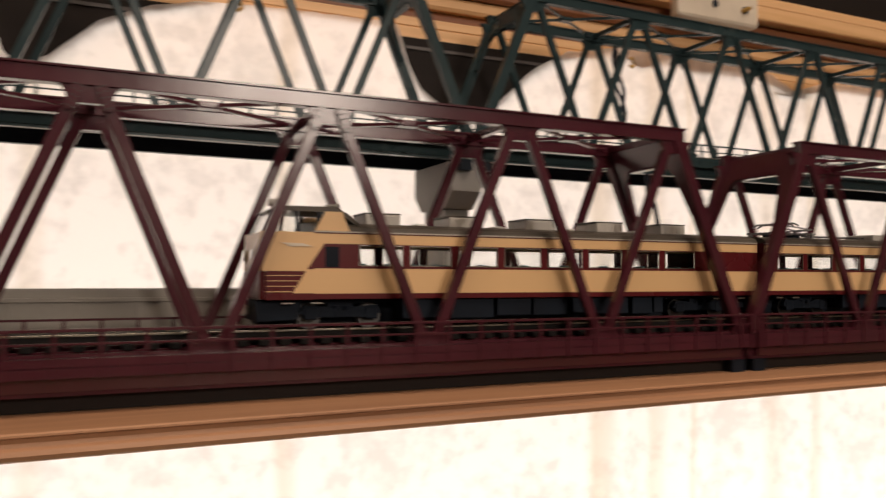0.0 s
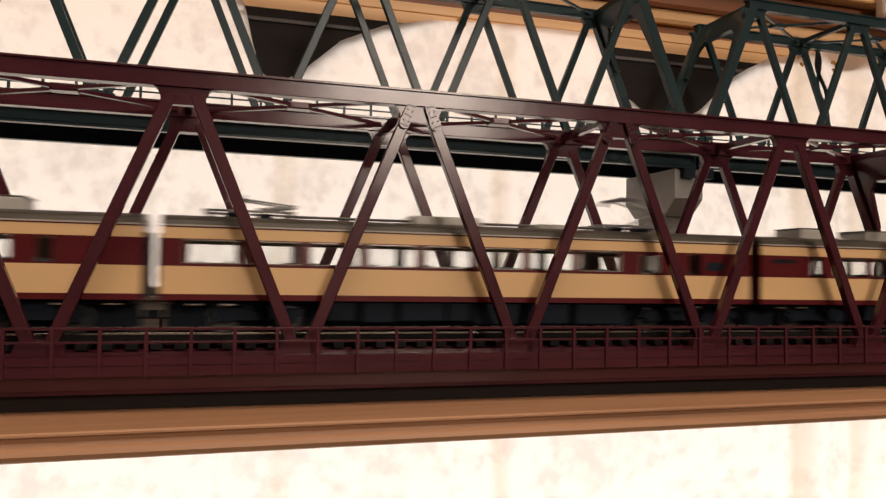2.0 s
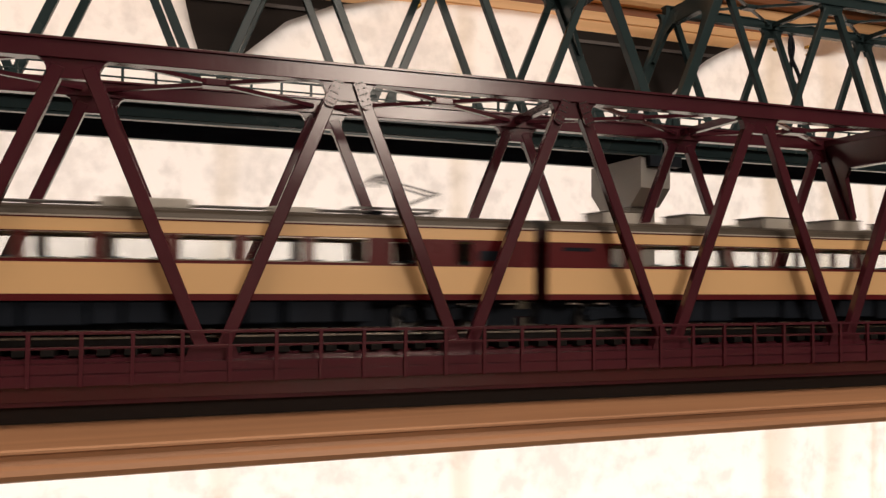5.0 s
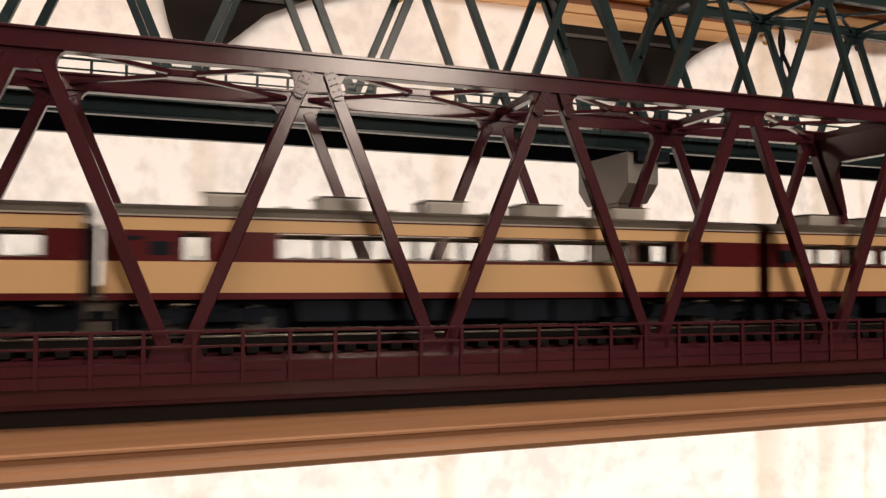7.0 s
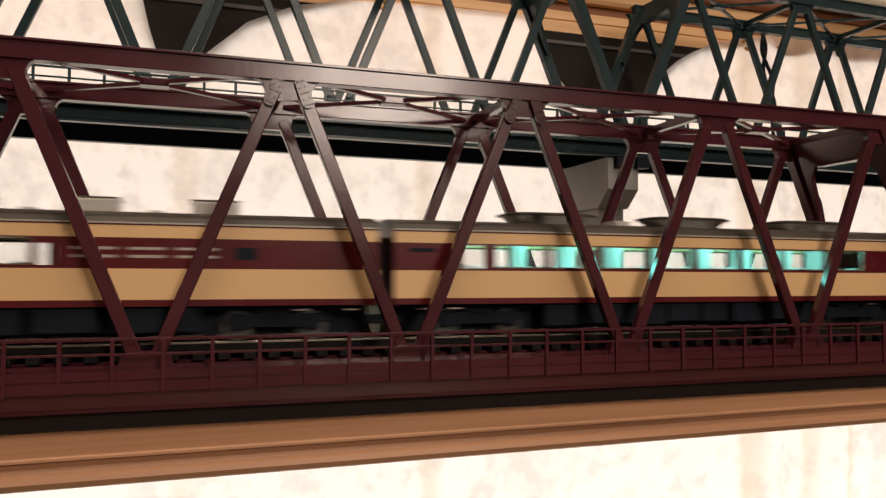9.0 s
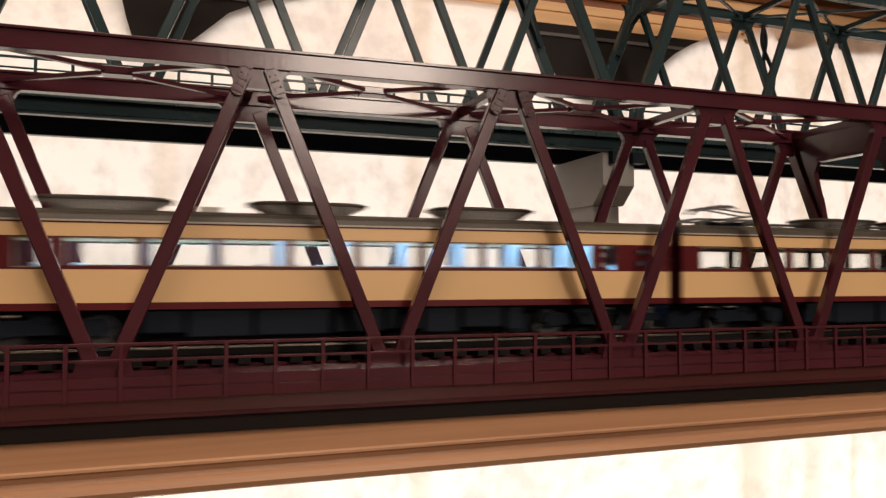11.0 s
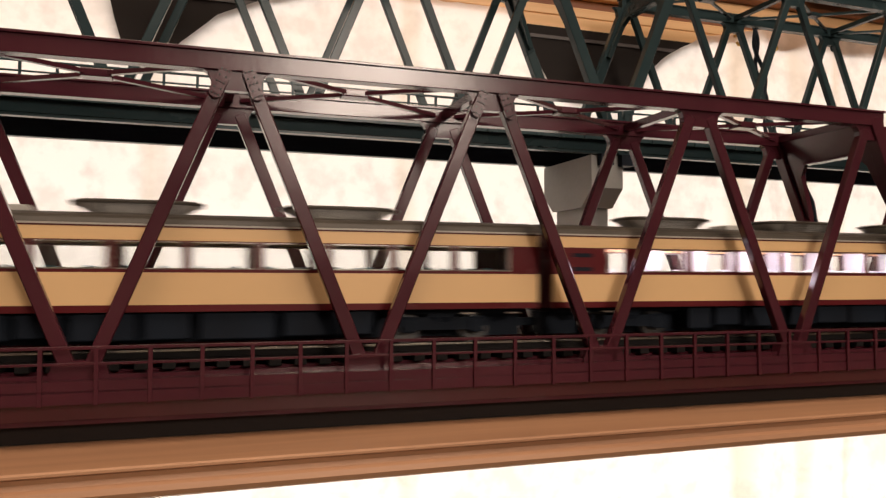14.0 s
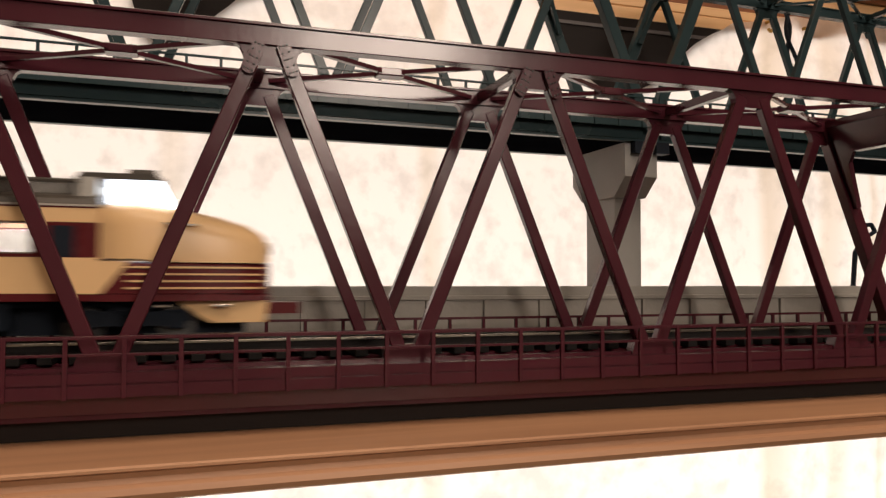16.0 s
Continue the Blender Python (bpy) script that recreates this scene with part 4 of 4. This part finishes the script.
def rear_car():
    th = thing("train_car", "cream and maroon model railcar with a lit rounded bonnet nose", "model railway car", "cars of the express train")
    x0, x1 = 1.65, 116.5
    wins = [(14.0, 18.4, 12.0, 16.95)] + windows_row(22.2, 12.25, 11.4, 7)
    shell(th, x0, x1, wins, GLOW_PINK)
    end_wall(th, x0, -1)
    underframe(th, x0, 140.0, 91)
    roof_gear(th, "bowl", x0 - 1.6)
    panel_marks(th, [(6, 10.5, 15.2, 16.0), (6, 10.5, 12.4, 13.2), (109.6, 113.0, 11.8, 16.6)])
    # bonnet: lofted sections from cab to nose tip
    def loft(bm, rows, sides=14):
        rings = []
        for x, hw, z0, z1, corner in rows:
            ring = []
            for k in range(sides + 1):
                a = math.pi * k / sides
                cy = math.copysign(abs(math.cos(a)) ** corner, math.cos(a))
                cz = abs(math.sin(a)) ** corner
                ring.append(bm.verts.new((x * U, hw * cy * U, (z0 + (z1 - z0) * cz) * U)))
            rings.append(ring)
        for r0, r1 in zip(rings, rings[1:]):
            for k in range(sides):
                bm.faces.new((r0[k], r0[k + 1], r1[k + 1], r1[k]))
        bm.faces.new(rings[-1])
        bm.faces.new(rings[0][::-1])
    bm = bmesh.new()
    loft(bm, [(116.5, 9.85, 11.6, 20.4, 0.35), (122, 9.8, 11.6, 20.6, 0.38), (128, 9.6, 11.1, 20.0, 0.42), (134, 9.2, 11.1, 19.0, 0.48), (139, 8.6, 11.1, 17.6, 0.52), (141.6, 7.6, 11.1, 16.2, 0.55), (142.6, 6.0, 11.3, 14.6, 0.6)])
    part("bonnet", bm, CREAM, th, "cream rounded bonnet", smooth=True)
    bm = bmesh.new()
    loft(bm, [(116.5, 9.85, 6.1, 11.2, 0.12), (130, 9.6, 6.1, 11.2, 0.14), (138, 8.9, 6.1, 11.2, 0.2), (141.6, 7.8, 6.1, 11.2, 0.25), (142.7, 6.2, 6.1, 11.2, 0.3)])
    part("bonnet_grille", bm, MAROON, th, "maroon louvred grille band")
    bm = bmesh.new()
    for k in range(4):
        z = 7.0 + k * 1.1
        for s in (-1, 1):
            bar(bm, (120.5, s * 9.86, z), (130, s * 9.68, z), 0.2, 0.3, (0, 0, 1))
            bar(bm, (130, s * 9.68, z), (138, s * 9.0, z), 0.2, 0.3, (0, 0, 1))
            bar(bm, (138, s * 9.0, z), (141.6, s * 7.9, z), 0.2, 0.3, (0, 0, 1))
    part("grille_bar", bm, CREAM, th)
    bm = bmesh.new()
    for s in (-1, 1):
        prism(bm, [(116.5, 11.2), (120.8, 11.2), (116.8, 6.1), (113.5, 6.1)], s * 9.87 - 0.06, s * 9.87 + 0.06)
    part("slanted_panel", bm, CREAM, th)
    bm = bmesh.new()
    loft(bm, [(116.5, 9.85, 4.9, 6.2, 0.12), (134, 9.3, 4.9, 6.2, 0.14), (141.6, 7.9, 4.9, 6.2, 0.25), (142.8, 6.2, 4.9, 6.2, 0.3)])
    part("sill_stripe", bm, MAROON, th)
    bm = bmesh.new()
    prism(bm, [(128, 4.9), (142.4, 4.9), (142.0, 1.3), (133.5, 1.3), (131.0, 2.6)], -7.6, 7.6)
    part("skirt", bm, CREAM, th, "cream front skirt")
    # cab on top
    bm = bmesh.new()
    prism(bm, [(113, 20.2), (116, 20.2), (116, 24.4), (113.4, 24.4)], -8.4, 8.4)
    part("cab_back", bm, UNIT_GREY, th)
    bm = bmesh.new()
    prism(bm, [(112.5, 24.2), (113.5, 25.2), (124.5, 25.2), (126.0, 24.2)], -8.2, 8.2)
    rod(bm, (120, -2, 25.8), (124.4, -2, 25.8), 0.9, 12)
    rod(bm, (120, 2, 25.8), (124.4, 2, 25.8), 0.9, 12)
    part("cab_roof", bm, ROOF_GREY, th)
    # the solid window block itself glows, in place of a lit cab interior
    bm = bmesh.new()
    prism(bm, [(117.5, 20.6), (127.5, 20.2), (125.4, 24.2), (117.5, 24.2)], -8.0, 8.0)
    part("cab_window", bm, GLOW_CAB, th, "cab windows glowing as if lit inside")
    bm = bmesh.new()
    for s in (-1, 1):
        rod(bm, (141.2, s * 4.6, 13.6), (142.9, s * 4.6, 13.6), 1.1, 12)
    part("headlight", bm, CHROME, th)
    bm = bmesh.new()
    for s in (-1, 1):
        bar(bm, (126.0, s * 9.72, 17.3), (131.0, s * 9.45, 17.1), 0.7, 0.3, (0, 0, 1))
    part("emblem", bm, CHROME, th, "bright winged emblem on the bonnet side")
    bm = bmesh.new()
    bar(bm, (142, 0, 3.4), (148.5, 0, 3.4), 2.4, 2.0, (0, 0, 1))
    part("coupler_cover", bm, MAROON, th)
    TRAIN.append((th, CAR_PITCH * 10))


STD = windows_row(6.1, 12.25, 10.5, 8) + [(107.4, 112.6, 12.0, 16.4), (120.6, 124.0, 12.0, 16.85)]
PLAIN = [(16.6, 20.0, 12.0, 16.85)] + windows_row(23.7, 12.15, 10.9, 9)
WIDE = [(14.4, 18.7, 12.0, 16.9)] + windows_row(31.0, 10.7, 9.9, 8) + [(122.3, 126.0, 12.0, 16.85)]
BUFFET = windows_row(11.4, 11.2, 10.2, 6) + [(78.6, 81.4, 12.2, 16.0)]
LONG = [(15.5, 20.6, 12.0, 16.9)] + windows_row(22.8, 12.25, 11.2, 8)
WC = [(125.5, 130.5, 13.0, 15.0)]
BASE = "cream and maroon model railcar with "
lead_car()
middle_car(1, BASE + "folded pantographs on its roof", "panto", STD, marks=WC)
middle_car(2, BASE + "five square roof cooling units", "box", PLAIN, marks=[(5, 12, 15.3, 16.1)])
middle_car(3, BASE + "folded pantographs on its roof", "panto", STD, marks=WC)
middle_car(4, BASE + "five square roof cooling units", "box", PLAIN, marks=[(5, 12, 15.3, 16.1)])
middle_car(5, BASE + "door windows and square cooling units", "box", WIDE, marks=[(4, 8, 15.4, 16.1), (8.8, 12.6, 12.8, 15.2)])
middle_car(6, BASE + "kitchen louvres and square cooling units", "box", BUFFET, marks=[(84, 91, 15.0, 15.5), (84, 91, 13.6, 14.1), (93, 99, 15.0, 15.5), (93, 99, 13.6, 14.1), (101, 108, 15.0, 15.5), (101, 108, 13.6, 14.1), (111, 115, 13.4, 15.6), (4, 8.5, 12.8, 15.6)])
middle_car(7, BASE + "cyan-lit windows and boat-shaped cooling units", "bowl", LONG, GLOW_CYAN, marks=[(4.6, 10, 15.3, 16.1)], bowls=(37.8, 73.3, 108.8))
middle_car(8, BASE + "blue-lit windows and boat-shaped cooling units", "bowl", LONG + [(121.8, 125.2, 12.0, 16.9), (129.8, 134.6, 15.2, 16.2), (129.8, 134.6, 12.9, 13.9)], GLOW_BLUE, bowls=(26.4, 61.9, 97.4))
middle_car(9, BASE + "pantographs and boat-shaped cooling units", "panto_bowl", STD, marks=WC)
middle_car(10, BASE + "three boat-shaped roof cooling units", "bowl", PLAIN, marks=[(5, 10, 15.3, 16.1), (5, 10, 12.4, 13.2)], bowls=(24.8, 61.7, 98.0))
rear_car()

# ---- room around ----
bm = bmesh.new()
R0, R1, B0, B1, Z0, Z1 = -1600, 2000, -1900, 700, -800, 1500
tagged(part("floor", box(bmesh.new(), R0, R1, B0, B1, Z0 - 40, Z0), DARK_WOOD_AND_SHADE), "dark wooden room floor", "floor", kind="structure")
tagged(part("ceiling", box(bmesh.new(), R0, R1, B0, B1, Z1, Z1 + 40), WALL_PAINT), "plain painted ceiling", "ceiling", kind="structure")
tagged(part("wall_south", box(bmesh.new(), R0, R1, B0 - 40, B0, Z0, Z1), WALL_PAINT), "plain painted room wall", "wall", kind="structure")
tagged(part("wall_north", box(bmesh.new(), R0, R1, B1, B1 + 40, Z0, Z1), WALL_PAINT), "plain painted room wall", "wall", kind="structure")
tagged(part("wall_west", box(bmesh.new(), R0 - 40, R0, B0, B1, Z0, Z1), WALL_PAINT), "plain painted room wall", "wall", kind="structure")
tagged(part("wall_east", box(bmesh.new(), R1, R1 + 40, B0, B1, Z0, Z1), WALL_PAINT), "plain painted room wall", "wall", kind="structure")
bm.free()


def motions():
    """The train runs to the left; every car follows the same way."""
    way = [(0, 222.5), (0.5, 165.9), (1, 108), (1.5, 51.8), (2, -5.3), (2.5, -62.5), (3, -115), (3.5, -166), (4, -219.5), (5.2, -351.5), (6.5, -493.5), (7, -548.4), (7.5, -608.5), (8, -665), (8.5, -718), (9, -770.6), (10.2, -897), (11.5, -1034.5), (12, -1084), (12.5, -1134.2), (13, -1185.6), (13.5, -1237.2), (14, -1288), (14.5, -1337.7), (15, -1386.3), (15.5, -1437.8), (16, -1490)]
    for car, offset in TRAIN:
        walk(car, [(t, pose((x + offset) * U, CENTRE_Y * U, 0)) for t, x in way])


motions()
